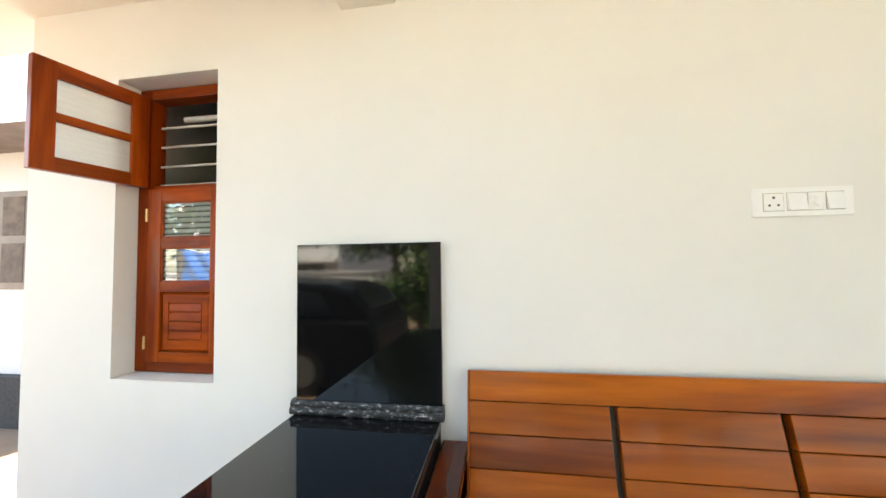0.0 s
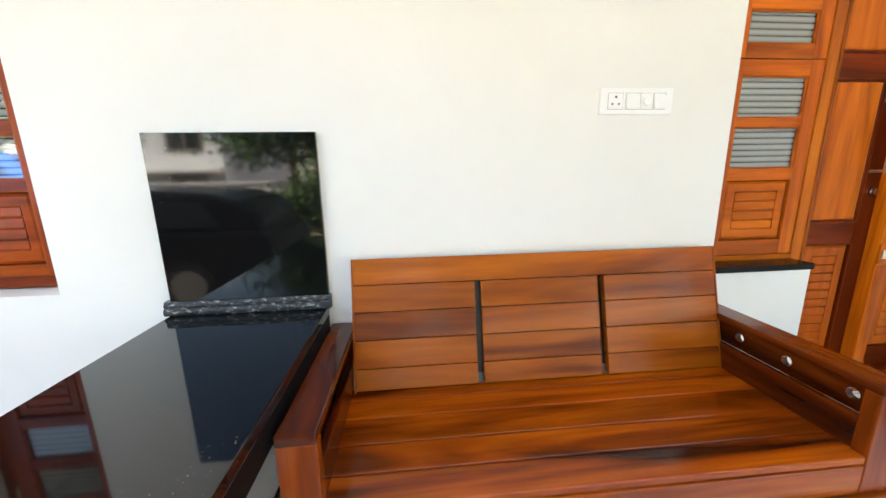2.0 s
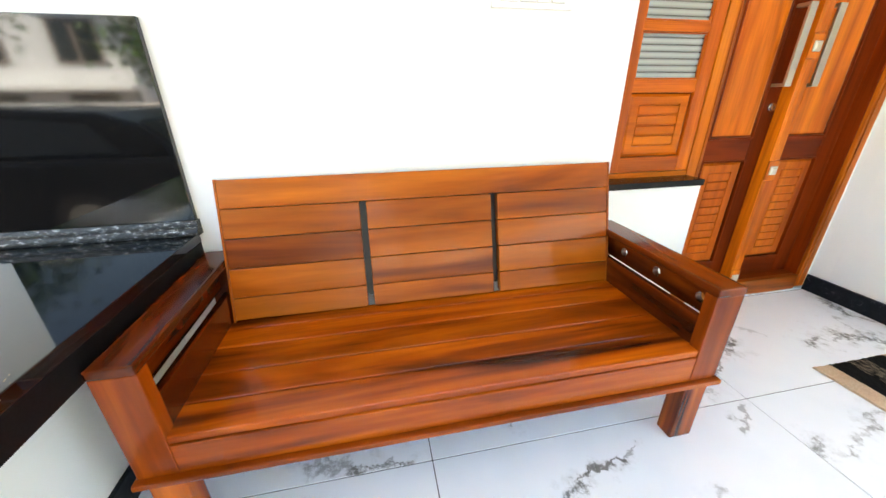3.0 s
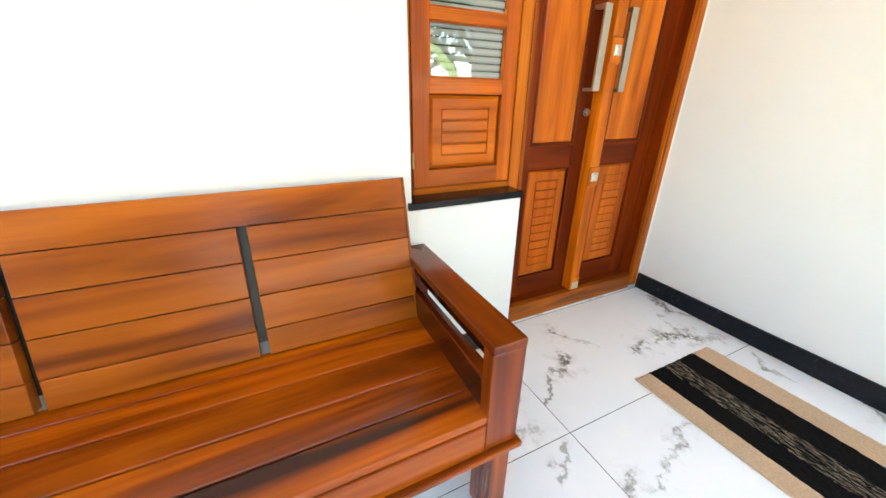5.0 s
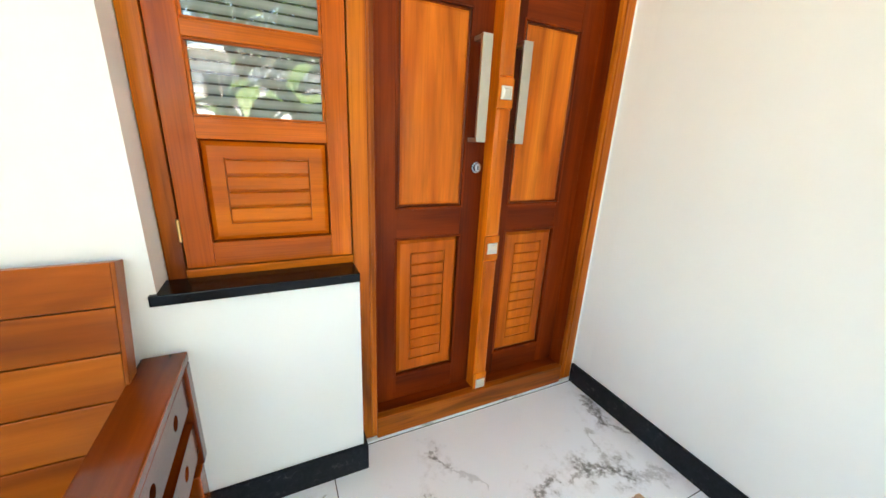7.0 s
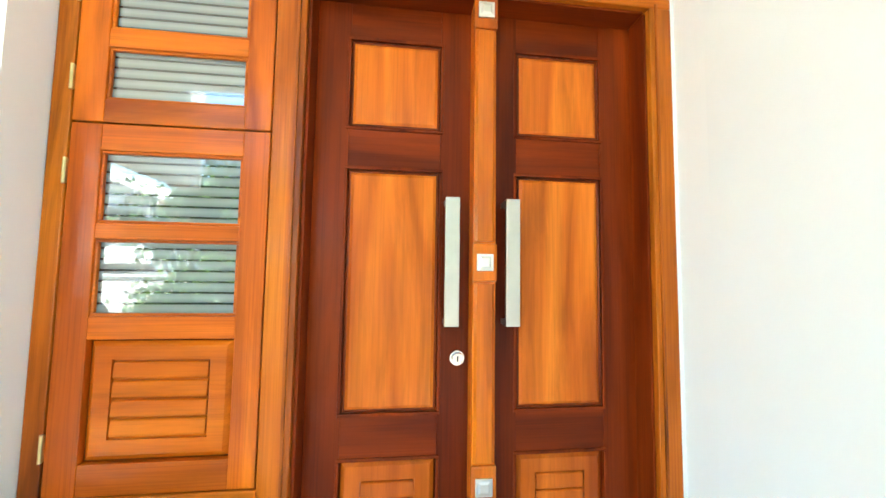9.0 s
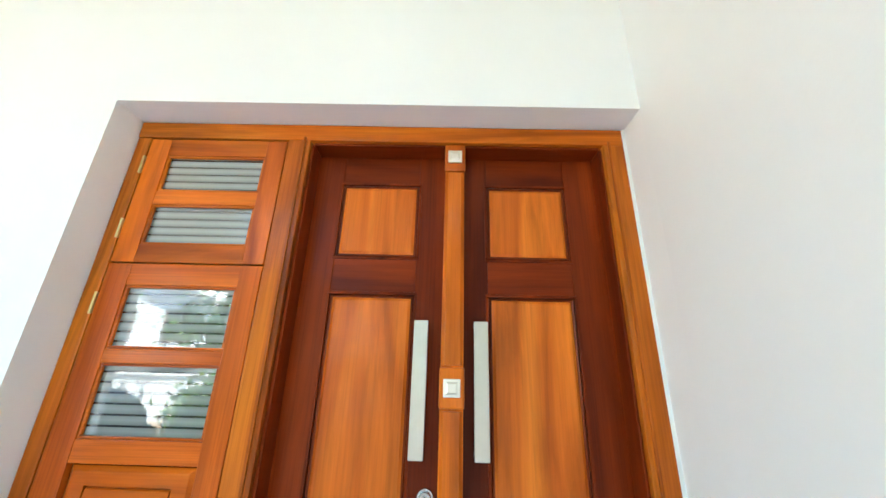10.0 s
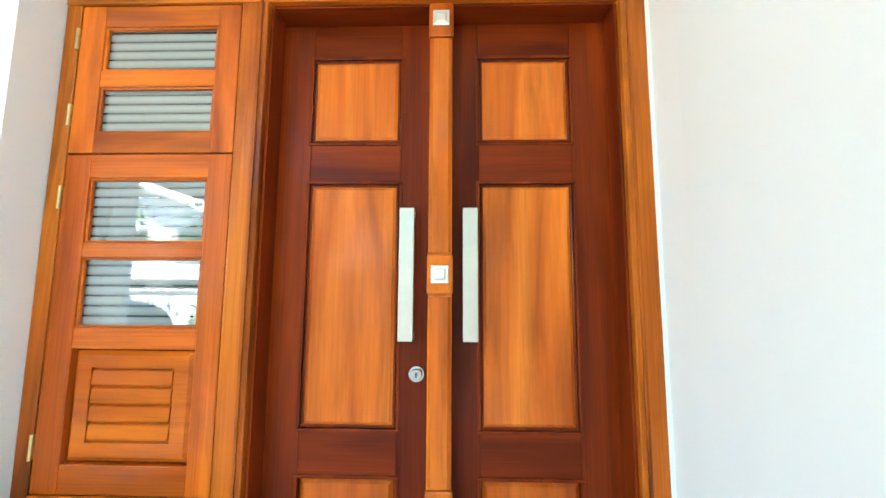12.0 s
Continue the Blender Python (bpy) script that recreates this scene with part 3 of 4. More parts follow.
def casement(owner, x0, x1, z0, z1, panes, panel, y, glass, pane_x, stile_label="", m=None):
    """A framed leaf: stiles, rails between the openings, panes, and perhaps a slatted panel."""
    m = m or TEAK
    leaf = part("leaf", box(x0, pane_x[0], y, y + 0.034, z0, z1, 0.003), m["z"], owner, stile_label)
    part("stile", box(pane_x[1], x1, y, y + 0.034, z0, z1, 0.003), m["z"], leaf)
    opens = sorted(panes + ([panel[:2]] if panel else []))
    z = z0
    for a, b in opens + [(z1, z1)]:
        part("rail", box(pane_x[0] - 0.0005, pane_x[1] + 0.0005, y + 0.001, y + 0.033, z, a, 0.0025), m["x"], leaf)
        z = b
    for a, b in panes:
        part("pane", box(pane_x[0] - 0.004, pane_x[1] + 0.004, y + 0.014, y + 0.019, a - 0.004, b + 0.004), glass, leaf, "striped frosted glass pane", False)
        bead(leaf, pane_x[0], pane_x[1], a, b, y + 0.004, m["x"], 0.007, 0.009)
    if panel:
        a, b, ga, gb, n = panel
        gw = (pane_x[1] - pane_x[0]) * 0.165
        slatted_panel(leaf, pane_x[0], pane_x[1], a, b, pane_x[0] + gw, pane_x[1] - gw, ga, gb, n, y + 0.006, TEAKPANEL if m in (TEAK, MIDTEAK) else REDPANEL)
    return leaf


def hinge(owner, x, y, z):
    bm = box(x - 0.004, x + 0.004, y - 0.002, y, z - 0.028, z + 0.028)
    rod((x, y - 0.004, z - 0.03), (x, y - 0.004, z + 0.03), 0.0042, None, 10, bm)
    return part("hinge", bm, BRASS, owner, "small brass hinge", smooth=True)


structure("trim", box(3.649, 3.662, F - 0.002, 2.0, 0.0, 2.1), PLASTER, "white filler strip between door frame and wall", "trim")
entrance = thing("door_1", (2.87, F, 0.0), "closed double teak and rosewood front door with glazed sidelight", "door", kind="structure")
FY = F + 0.085
frame_parts = (("jamb", (2.09, 2.133, F, FY, 0.748, 2.04), "z"), ("mullion", (2.58, 2.652, F - 0.004, FY, 0.02, 2.04), "z"),
               ("jamb", (3.584, 3.649, F - 0.004, FY, 0.02, 2.04), "z"), ("head", (2.09, 3.649, F - 0.004, FY, 2.04, 2.098), "x"),
               ("threshold", (2.652, 3.584, F - 0.004, F + 0.03, 0.006, 0.1), "x"), ("threshold_rebate", (2.652, 3.584, F + 0.0305, FY + 0.02, 0.006, 0.097), "x"), ("sill_rail", (2.133, 2.58, F - 0.002, FY, 0.748, 0.777), "x"))
for name, b, a in frame_parts:
    part(name, box(*b, bevel=0.004), (ROSE if name == "threshold_rebate" else THRESHOLD if name == "threshold" else FRAME)[a], entrance)
# stepped mouldings on the inner edges of the door opening
for x0, x1 in ((2.652, 2.66), (3.576, 3.584)):
    part("moulding", box(x0, x1, F + 0.012, FY, 0.1, 2.032, 0.002), ROSE["z"], entrance)
for x in (2.634, 3.602):
    part("groove_bead", box(x - 0.004, x + 0.004, F - 0.009, F - 0.003, 0.03, 2.05, 0.002), FRAME["z"], entrance)
part("moulding", box(2.66, 3.576, F + 0.012, FY, 2.032, 2.04, 0.002), ROSE["x"], entrance)

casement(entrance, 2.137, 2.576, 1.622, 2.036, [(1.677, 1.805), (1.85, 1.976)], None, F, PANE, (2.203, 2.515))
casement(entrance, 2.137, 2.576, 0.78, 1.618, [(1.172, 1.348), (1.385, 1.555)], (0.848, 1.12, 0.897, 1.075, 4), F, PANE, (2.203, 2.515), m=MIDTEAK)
for z in (1.939, 1.724, 1.503, 0.888):
    hinge(entrance, 2.134, F, z)


def door_leaf(x0, x1, px0, px1):
    leaf = part("leaf", box(x0, px0, D, D + 0.04, 0.102, 2.03, 0.002), ROSE["z"], entrance, "dark rosewood door leaf")
    part("stile", box(px1, x1, D, D + 0.04, 0.102, 2.03, 0.002), ROSE["z"], leaf)
    for z0, z1 in ((0.102, 0.215), (0.79, 0.91), (1.56, 1.677), (1.925, 2.03)):
        part("rail", box(px0 - 0.0005, px1 + 0.0005, D + 0.001, D + 0.039, z0, z1, 0.002), ROSE["x"], leaf)
    for z0, z1 in ((0.91, 1.56), (1.677, 1.925)):
        flat_panel(leaf, px0, px1, z0, z1, D + 0.001, PANEL)
    gx = (px1 - px0) * 0.22
    slatted_panel(leaf, px0, px1, 0.215, 0.79, px0 + gx, px1 - gx, 0.275, 0.738, 10, D + 0.004, PANELSHADE)
    for z0, z1 in ((0.215, 0.79), (0.91, 1.56), (1.677, 1.925)):
        bead(leaf, px0 - 0.008, px1 + 0.008, z0 - 0.008, z1 + 0.008, D - 0.003, ROSE["z"], 0.009, 0.008)
    return leaf


left_leaf = door_leaf(2.66, 3.1, 2.75, 3.002)
right_leaf = door_leaf(3.103, 3.576, 3.221, 3.475)

# meeting stile with stopped chamfers and four square studs
meeting = part("astragal", box(3.086, 3.146, 1.897, D - 0.001, 0.085, 2.03, 0.002), TEAK["z"], entrance, "orange teak cover strip between the leaves")
STUDS = (0.125, 0.749, 1.309, 1.994)
for z in STUDS:
    part("block", box(3.083, 3.149, 1.89, 1.9, z - 0.05, z + 0.05, 0.006), TEAK["z"], meeting)
    st = box(3.094, 3.138, 1.884, 1.89, z - 0.022, z + 0.022, 0.002)
    part("stud_plate", st, STUD, meeting, "square satin metal stud")
    py = bmesh.new()
    bmesh.ops.create_cone(py, cap_ends=True, segments=4, radius1=0.022, radius2=0.014, depth=0.003,
                          matrix=Matrix.Translation((3.116, 1.8825, z)) @ Matrix.Rotation(radians(90), 4, "X") @ Matrix.Rotation(radians(45), 4, "Z"))
    part("stud_cap", py, STUD, meeting, "faceted metal stud cap", False)
for z0, z1 in zip(STUDS, STUDS[1:]):
    part("strip", prism([(3.088, 1.8975), (3.096, 1.889), (3.136, 1.889), (3.144, 1.8975)], "z", z0 + 0.055, z1 - 0.055, 0.0015), TEAK["z"], meeting)


def pull(x0, x1, owner):
    h = part("pull_handle", box(x0, x1, 1.893, 1.905, 1.143, 1.479, 0.002), STEEL, owner, "flat satin steel pull handle")
    for z0, z1 in ((1.143, 1.157), (1.465, 1.479)):
        part("arm", box(x0 + 0.003, x1 - 0.003, 1.905, D, z0, z1, 0.001), STEEL, h)


pull(3.012, 3.05, left_leaf)
pull(3.174, 3.212, right_leaf)
lock = rod((3.055, D, 1.052), (3.055, D - 0.008, 1.052), 0.021, 0.02, 28)
rod((3.055, D - 0.008, 1.052), (3.055, D - 0.018, 1.052), 0.016, 0.014, 28, lock)
lk = part("lock", lock, CHROME, left_leaf, "round bright steel lock cylinder", smooth=True)
part("keyhole", box(3.053, 3.057, D - 0.0195, D - 0.018, 1.045, 1.059), BLACK, lk)

structure("sill_stone", box(2.073, 2.577, W - 0.014, F - 0.006, 0.729, 0.757, 0.003), SILLSTONE, "black granite sill below the sidelight", "sill")

# ---- window beside the seat ----
win = thing("window_1", (-0.75, F, 0.76), "teak casement window with its upper leaf swung open", "window", kind="structure")
for name, b, a in (("jamb", (-1.0, -0.935, F, F + 0.075, 0.765, 2.095), "z"), ("jamb", (-0.56, -0.498, F, F + 0.075, 0.765, 2.095), "z"),
                   ("head", (-0.935, -0.56, F, F + 0.075, 2.045, 2.095), "x"), ("sill", (-0.935, -0.56, F, F + 0.075, 0.765, 0.81), "x"),
                   ("transom", (-0.935, -0.56, F + 0.02, F + 0.075, 1.605, 1.635), "x")):
    # left jamb gets the dark rosewood colour in place of the shadow on it
    part(name, box(*b, bevel=0.003), (ROSE if b[0] < -0.99 else REDTEAK)[a], win)
casement(win, -0.931, -0.564, 0.813, 1.612, [(1.177, 1.337), (1.382, 1.55)], (0.858, 1.132, 0.912, 1.085, 4), F - 0.012, PANE, (-0.86, -0.6), "", REDTEAK)
for z in (1.49, 0.9):
    hinge(win, -0.935, F - 0.012, z)
for z in (1.643, 1.735, 1.832, 1.927):
    part("grille_bar", rod((-0.935, F + 0.055, z), (-0.56, F + 0.055, z), 0.006, None, 12), BARS, win, "pale horizontal grille bar", smooth=True)
part("curtain_rod", rod((-0.82, F + 0.07, 1.968), (-0.56, F + 0.07, 1.968), 0.014, None, 16), BARS, win, "thick pale rod behind the grille", smooth=True)
# the open leaf, built closed at its hinge and then swung out
swing = part("open_leaf", box(0.0, 0.07, -0.017, 0.017, 1.618, 2.05, 0.003), REDTEAK["z"], None, "open teak casement leaf with two panes")
part("stile", box(0.32, 0.39, -0.017, 0.017, 1.618, 2.05, 0.003), REDTEAK["z"], swing)
for a, b in ((1.618, 1.675), (1.815, 1.85), (1.985, 2.05)):
    part("rail", box(0.0695, 0.3205, -0.016, 0.016, a, b, 0.0025), REDTEAK["x"], swing)
for a, b in ((1.675, 1.815), (1.85, 1.985)):
    pn = part("pane", box(0.066, 0.324, -0.0025, 0.0025, a - 0.004, b + 0.004), CLEAR, swing, "ribbed clear glass pane", False)
    pn.visible_shadow = False
latch = rod((0.36, -0.03, 1.79), (0.36, -0.03, 1.84), 0.004, None, 8)
rod((0.36, -0.016, 1.815), (0.36, -0.03, 1.815), 0.005, None, 8, latch)
part("latch", latch, STEEL, swing, "small metal latch", smooth=True)
swing.parent = win
swing.matrix_basis = Matrix.Translation(Vector((-0.945, F - 0.012, 0)) - Vector(win.location)) @ Matrix.Rotation(radians(-101), 4, "Z")

# ---- floor ----
floor = structure("floor", box(0.3, RIGHT, -1.0, F + 0.06, -0.012, -0.003), GROUT, "glossy white marble-look tiles with grey veins", "floor")
G = 0.0016
PRINTS = {(1, 0): MARBLE_DOOR, (0, 0): MARBLE_BENCH, (1, 1): MARBLE_MAT, (0, 1): MARBLE_FRONT, (-1, 0): MARBLE_SIDE}
for i in range(-1, 3):
    for j in range(-1, 5):
        x0, x1 = max(0.3, 1.207 + 1.265 * i), min(RIGHT, 1.207 + 1.265 * (i + 1))
        y0, y1 = max(-1.0, 1.23 - 0.645 * j), min(F - 0.012, 1.23 - 0.645 * (j - 1))
        if x1 - x0 > 0.02 and y1 - y0 > 0.02:
            part("tile", box(x0 + G, x1 - G, y0 + G, y1 - G, -0.003, 0.0, 0.0008, segments=1), PRINTS.get((i, j), MARBLE), floor, "", False)
part("threshold_strip", box(2.592, RIGHT - 0.015, F - 0.008, F + 0.05, -0.003, 0.006, 0.001), MARBLE, floor, "narrow white strip below the threshold", False)

# ---- bench ----
def pierced_board(x0, x1, y0, y1, z0, z1, zc, r, holes):
    """An upright board along y with round holes through it."""
    bm = bmesh.new()
    cuts = [y0] + [(a + b) / 2 for a, b in zip(holes, holes[1:])] + [y1]
    for yc, ya, yb in zip(holes, cuts, cuts[1:]):
        corners = [math.atan2(z - zc, y - yc) % (2 * math.pi) for y in (ya, yb) for z in (z0, z1)]
        angles = sorted([2 * math.pi * k / 28 for k in range(28)] + corners)
        rim, square = [], []
        for a in angles:
            c, n = math.cos(a), math.sin(a)
            reach = min(((yb - yc) if c > 0 else (yc - ya)) / max(abs(c), 1e-6), ((z1 - zc) if n > 0 else (zc - z0)) / max(abs(n), 1e-6))
            rim.append((yc + r * c, zc + r * n))
            square.append((yc + reach * c, zc + reach * n))
        count = len(angles)
        for k in range(count):
            j = (k + 1) % count
            for quad in ([(x0, *rim[k]), (x0, *rim[j]), (x0, *square[j]), (x0, *square[k])], [(x1, *rim[k]), (x1, *square[k]), (x1, *square[j]), (x1, *rim[j])],
                         [(x0, *rim[k]), (x1, *rim[k]), (x1, *rim[j]), (x0, *rim[j])], [(x0, *square[k]), (x0, *square[j]), (x1, *square[j]), (x1, *square[k])]):
                inside = quad[0][1:] == square[k] and any(abs(quad[0][1] - y) < 1e-6 and abs(quad[1][1] - y) < 1e-6 for y in cuts[1:-1])
                if not inside:
                    bm.faces.new([bm.verts.new(v) for v in quad])
    bmesh.ops.remove_doubles(bm, verts=bm.verts, dist=1e-5)
    bmesh.ops.dissolve_degenerate(bm, dist=1e-6, edges=bm.edges)
    bmesh.ops.recalc_face_normals(bm, faces=bm.faces)
    return bm


bench = thing("wooden_bench", (1.3, 1.45, 0.0), "varnished teak three-seat bench with slatted back and wide arms", "bench")
SEAT = (1.14, 1.243, 1.35, 1.468, 1.566, 1.635)
for y0, y1 in zip(SEAT, SEAT[1:]):
    e = 0.055
    part("seat_plank", box(0.567 - e, 2.03 + e, y0 + 0.0016, y1 - 0.0016, 0.355, 0.379, 0.006, segments=3), BENCH["x"], bench)
part("front_apron", box(0.565, 2.032, 1.137, 1.162, 0.262, 0.3545, 0.004), BENCH["x"], bench)
part("apron_lip", box(0.464, 2.142, 1.12, 1.17, 0.243, 0.2615, 0.005), BENCH["x"], bench)
part("rear_rail", box(0.565, 2.032, 1.605, 1.63, 0.262, 0.354, 0.004), BENCH["x"], bench)
for x0, x1, side in ((0.472, 0.566, -1), (2.034, 2.13, 1)):
    part("front_post", box(x0, x1, 1.137, 1.178, 0.262, 0.57, 0.004), POST, bench)
    part("rear_post", box(x0, x1, 1.729, 1.7655, 0.262, 0.57, 0.004), ARM["z"], bench)
    part("armrest", box(x0, x1, 1.135, 1.768, 0.5705, 0.597, 0.005), ARM["y"], bench)
    low = 0.542 if side < 0 else 2.036
    part("side_board", box(low, low + 0.022, 1.1785, 1.6595, 0.38, 0.482, 0.003), ARM["y"], bench)
    inner = 0.481 if side < 0 else 2.098
    for z0, z1, zc in ((0.46, 0.553, 0.507), (0.306, 0.405, 0.357)):
        part("side_board", pierced_board(inner, inner + 0.024, 1.1785, 1.7285, z0, z1, zc, 0.018, (1.24, 1.43, 1.61)), ARM["y"], bench, "side board with three round holes")
    lx = x0 + 0.01 if side < 0 else 2.034
    for ly in (1.14, 1.705):
        part("leg", box(lx, lx + 0.085, ly, ly + 0.06, 0.0, 0.243, 0.005), BENCH["z"], bench)
    part("side_rail", box(lx + 0.02, lx + 0.06, 1.2005, 1.7045, 0.125, 0.17, 0.003), ARM["y"], bench)


def lean(z):
    """The y of the backrest's face at height z."""
    return 1.605 + (z - 0.375) * 0.26


def back_board(x0, x1, z0, z1, m):
    g = 0.0012
    return part("back_board", prism([(lean(z0 + g), z0 + g), (lean(z1 - g), z1 - g), (lean(z1 - g) + 0.034, z1 - g - 0.006), (lean(z0 + g) + 0.034, z0 + g - 0.006)], "x", x0, x1, 0.003), m, bench)


back_board(0.577, 2.034, 0.766, 0.862, BACK["x"])
ROWS_Z = (0.386, 0.465, 0.566, 0.667, 0.766)
for z0, z1 in zip(ROWS_Z, ROWS_Z[1:]):
    for x0, x1 in ((0.577, 1.036), (1.06, 1.533), (1.559, 2.034)):
        back_board(x0, x1, z0, z1, BACK["x"])
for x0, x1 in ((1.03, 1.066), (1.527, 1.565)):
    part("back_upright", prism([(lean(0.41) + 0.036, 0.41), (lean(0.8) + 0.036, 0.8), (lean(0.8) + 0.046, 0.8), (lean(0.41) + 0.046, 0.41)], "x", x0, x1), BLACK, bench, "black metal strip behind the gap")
for x0, x1 in ((0.573, 0.628), (1.98, 2.0345)):
    part("back_stile", prism([(lean(0.36) + 0.0345, 0.36), (lean(0.842) + 0.0345, 0.842), (W - 0.004, 0.842), (lean(0.36) + 0.08, 0.36)], "x", x0, x1), BENCH["z"], bench)

for x0, x1 in ((0.569, 0.5765), (2.0348, 2.0425)):
    part("back_end", prism([(lean(0.38) - 0.001, 0.38), (lean(0.862) - 0.001, 0.8625), (lean(0.862) + 0.046, 0.852), (lean(0.38) + 0.046, 0.38)], "x", x0, x1, 0.002), BACK["z"], bench, "upright end board closing the backrest")

# ---- doormat ----
mat_thing = thing("doormat", (3.17, 0.92, 0.0), "striped tan and black pile doormat on the tiles", "mat")
rug_rand = random.Random(5)
for name, x0, x1, m in (("stripe", 2.918, 3.0, MAT_TAN), ("stripe", 3.0, 3.094, MAT_BLACK), ("stripe", 3.094, 3.194, MAT_MIX), ("stripe", 3.194, 3.31, MAT_BLACK), ("stripe", 3.31, 3.425, MAT_TAN)):
    bm = bmesh.new()
    nx, ny = 8, 60
    y0, y1 = 0.53, 1.308
    top = [[bm.verts.new((x0 + (x1 - x0) * i / nx, y0 + (y1 - y0) * j / ny + (rug_rand.uniform(-0.003, 0.003) if j in (0, ny) else 0), 0.011 + rug_rand.uniform(-0.0014, 0.0014) - (0.006 if j in (0, ny) else 0))) for j in range(ny + 1)] for i in range(nx + 1)]
    for i in range(nx):
        for j in range(ny):
            bm.faces.new((top[i][j], top[i + 1][j], top[i + 1][j + 1], top[i][j + 1]))
    rim = [top[i][0] for i in range(nx + 1)] + [top[nx][j] for j in range(1, ny + 1)] + [top[i][ny] for i in range(nx - 1, -1, -1)] + [top[0][j] for j in range(ny - 1, 0, -1)]
    low = [bm.verts.new((v.co.x, v.co.y, 0.0005)) for v in rim]
    for i in range(len(rim)):
        j = (i + 1) % len(rim)
        bm.faces.new((rim[j], rim[i], low[i], low[j]))
    part(name, bm, m, mat_thing)

# ---- switch plate ----
sw = thing("switch_plate", (1.674, W, 1.43), "white modular switch and socket plate on the wall", "switch")
part("plate", box(1.528, 1.82, W - 0.01, W, 1.383, 1.478, 0.003), PLASTIC, sw)
for x0, x1 in ((1.56, 1.618), (1.63, 1.684), (1.69, 1.732), (1.742, 1.79)):
    part("module_gap", box(x0 - 0.0016, x1 + 0.0016, W - 0.0104, W - 0.0098, 1.4004, 1.4606), SEAM, sw, "grey seam round the module")
sk = part("socket", box(1.56, 1.618, W - 0.0125, W - 0.0095, 1.402, 1.459, 0.0015), PLASTIC, sw, "universal socket")
for x, z, r in ((1.589, 1.445, 0.0045), (1.576, 1.42, 0.0042), (1.602, 1.42, 0.0042)):
    part("socket_hole", rod((x, W - 0.0131, z), (x, W - 0.0122, z), r, None, 14), TRACK, sk, smooth=True)
part("rocker", prism([(W - 0.0095, 1.402), (W - 0.0095, 1.459), (W - 0.0115, 1.459), (W - 0.021, 1.402)], "x", 1.63, 1.684, 0.0012), PLASTIC, sw)
dial = part("regulator", box(1.69, 1.732, W - 0.0125, W - 0.0095, 1.402, 1.459, 0.0015), PLASTIC, sw)
part("knob", rod((1.711, W - 0.0125, 1.43), (1.711, W - 0.024, 1.43), 0.0165, 0.0145, 28), PLASTIC, dial, smooth=True)
part("rocker", prism([(W - 0.0095, 1.402), (W - 0.0095, 1.459), (W - 0.0115, 1.459), (W - 0.021, 1.402)], "x", 1.742, 1.79, 0.0012), PLASTIC, sw)

# ---- lamp holder above the door ----
lamp = thing("lamp_holder", (1.9, W, 2.85), "white lamp holder box with empty round socket on the wall", "lamp holder")
part("plate", box(1.8, 2.0, W - 0.008, W, 2.8, 2.905, 0.003), PLASTIC, lamp)
part("collar", rod((1.892, W - 0.008, 2.87), (1.892, W - 0.026, 2.866), 0.027, 0.025, 28), PLASTIC, lamp, smooth=True)
part("socket_mouth", rod((1.892, W - 0.0258, 2.866), (1.892, W - 0.0275, 2.8655), 0.021, None, 24), BLACK, lamp, "dark empty bulb socket", smooth=True)
part("cap", rod((1.883, W - 0.0272, 2.869), (1.883, W - 0.03, 2.869), 0.0165, None, 24), PLASTIC, lamp, smooth=True)
part("screw", rod((1.93, W - 0.008, 2.855), (1.93, W - 0.0095, 2.855), 0.004, None, 12), STEEL, lamp, smooth=True)

# ---- outside ----
ground = bmesh.new()
bmesh.ops.create_grid(ground, x_segments=40, y_segments=40, size=150)
for v in ground.verts:
    v.co.z = -0.3 + (0.05 * noise.noise(v.co * 0.13) if v.co.length > 12 else 0)
structure("ground", ground, SOIL, "bare reddish earth yard reaching to the horizon", "ground")

# side wing seen past the wall's end
wing = thing("house_wing", (-4.5, 3.45, -0.3), "white painted house wing with grey-brown window and tiled shade", "house")
part("wall", box(-7.5, -3.2, 3.35, 6.5, -0.3, 2.47), HOUSEWALL, wing)
part("sunshade", prism([(3.38, 2.471), (2.75, 2.475), (3.38, 2.75)], "x", -7.6, -3.1), ROOFTILE, wing, "sloping grey tiled sunshade")
wf = part("window", box(-4.75, -4.02, 3.335, 3.35, 1.05, 2.06, 0.004), WINPAINT, wing, "closed dusty brown shutter window")
for x0, x1 in ((-4.7, -4.42), (-4.35, -4.07)):
    for z0, z1 in ((1.12, 1.52), (1.6, 2.0)):
        part("panel", box(x0, x1, 3.329, 3.334, z0, z1, 0.002), DUSTY, wf)
part("plinth", box(-7.5, -3.15, 3.27, 3.349, -0.3, 0.2), GROUT, wing)


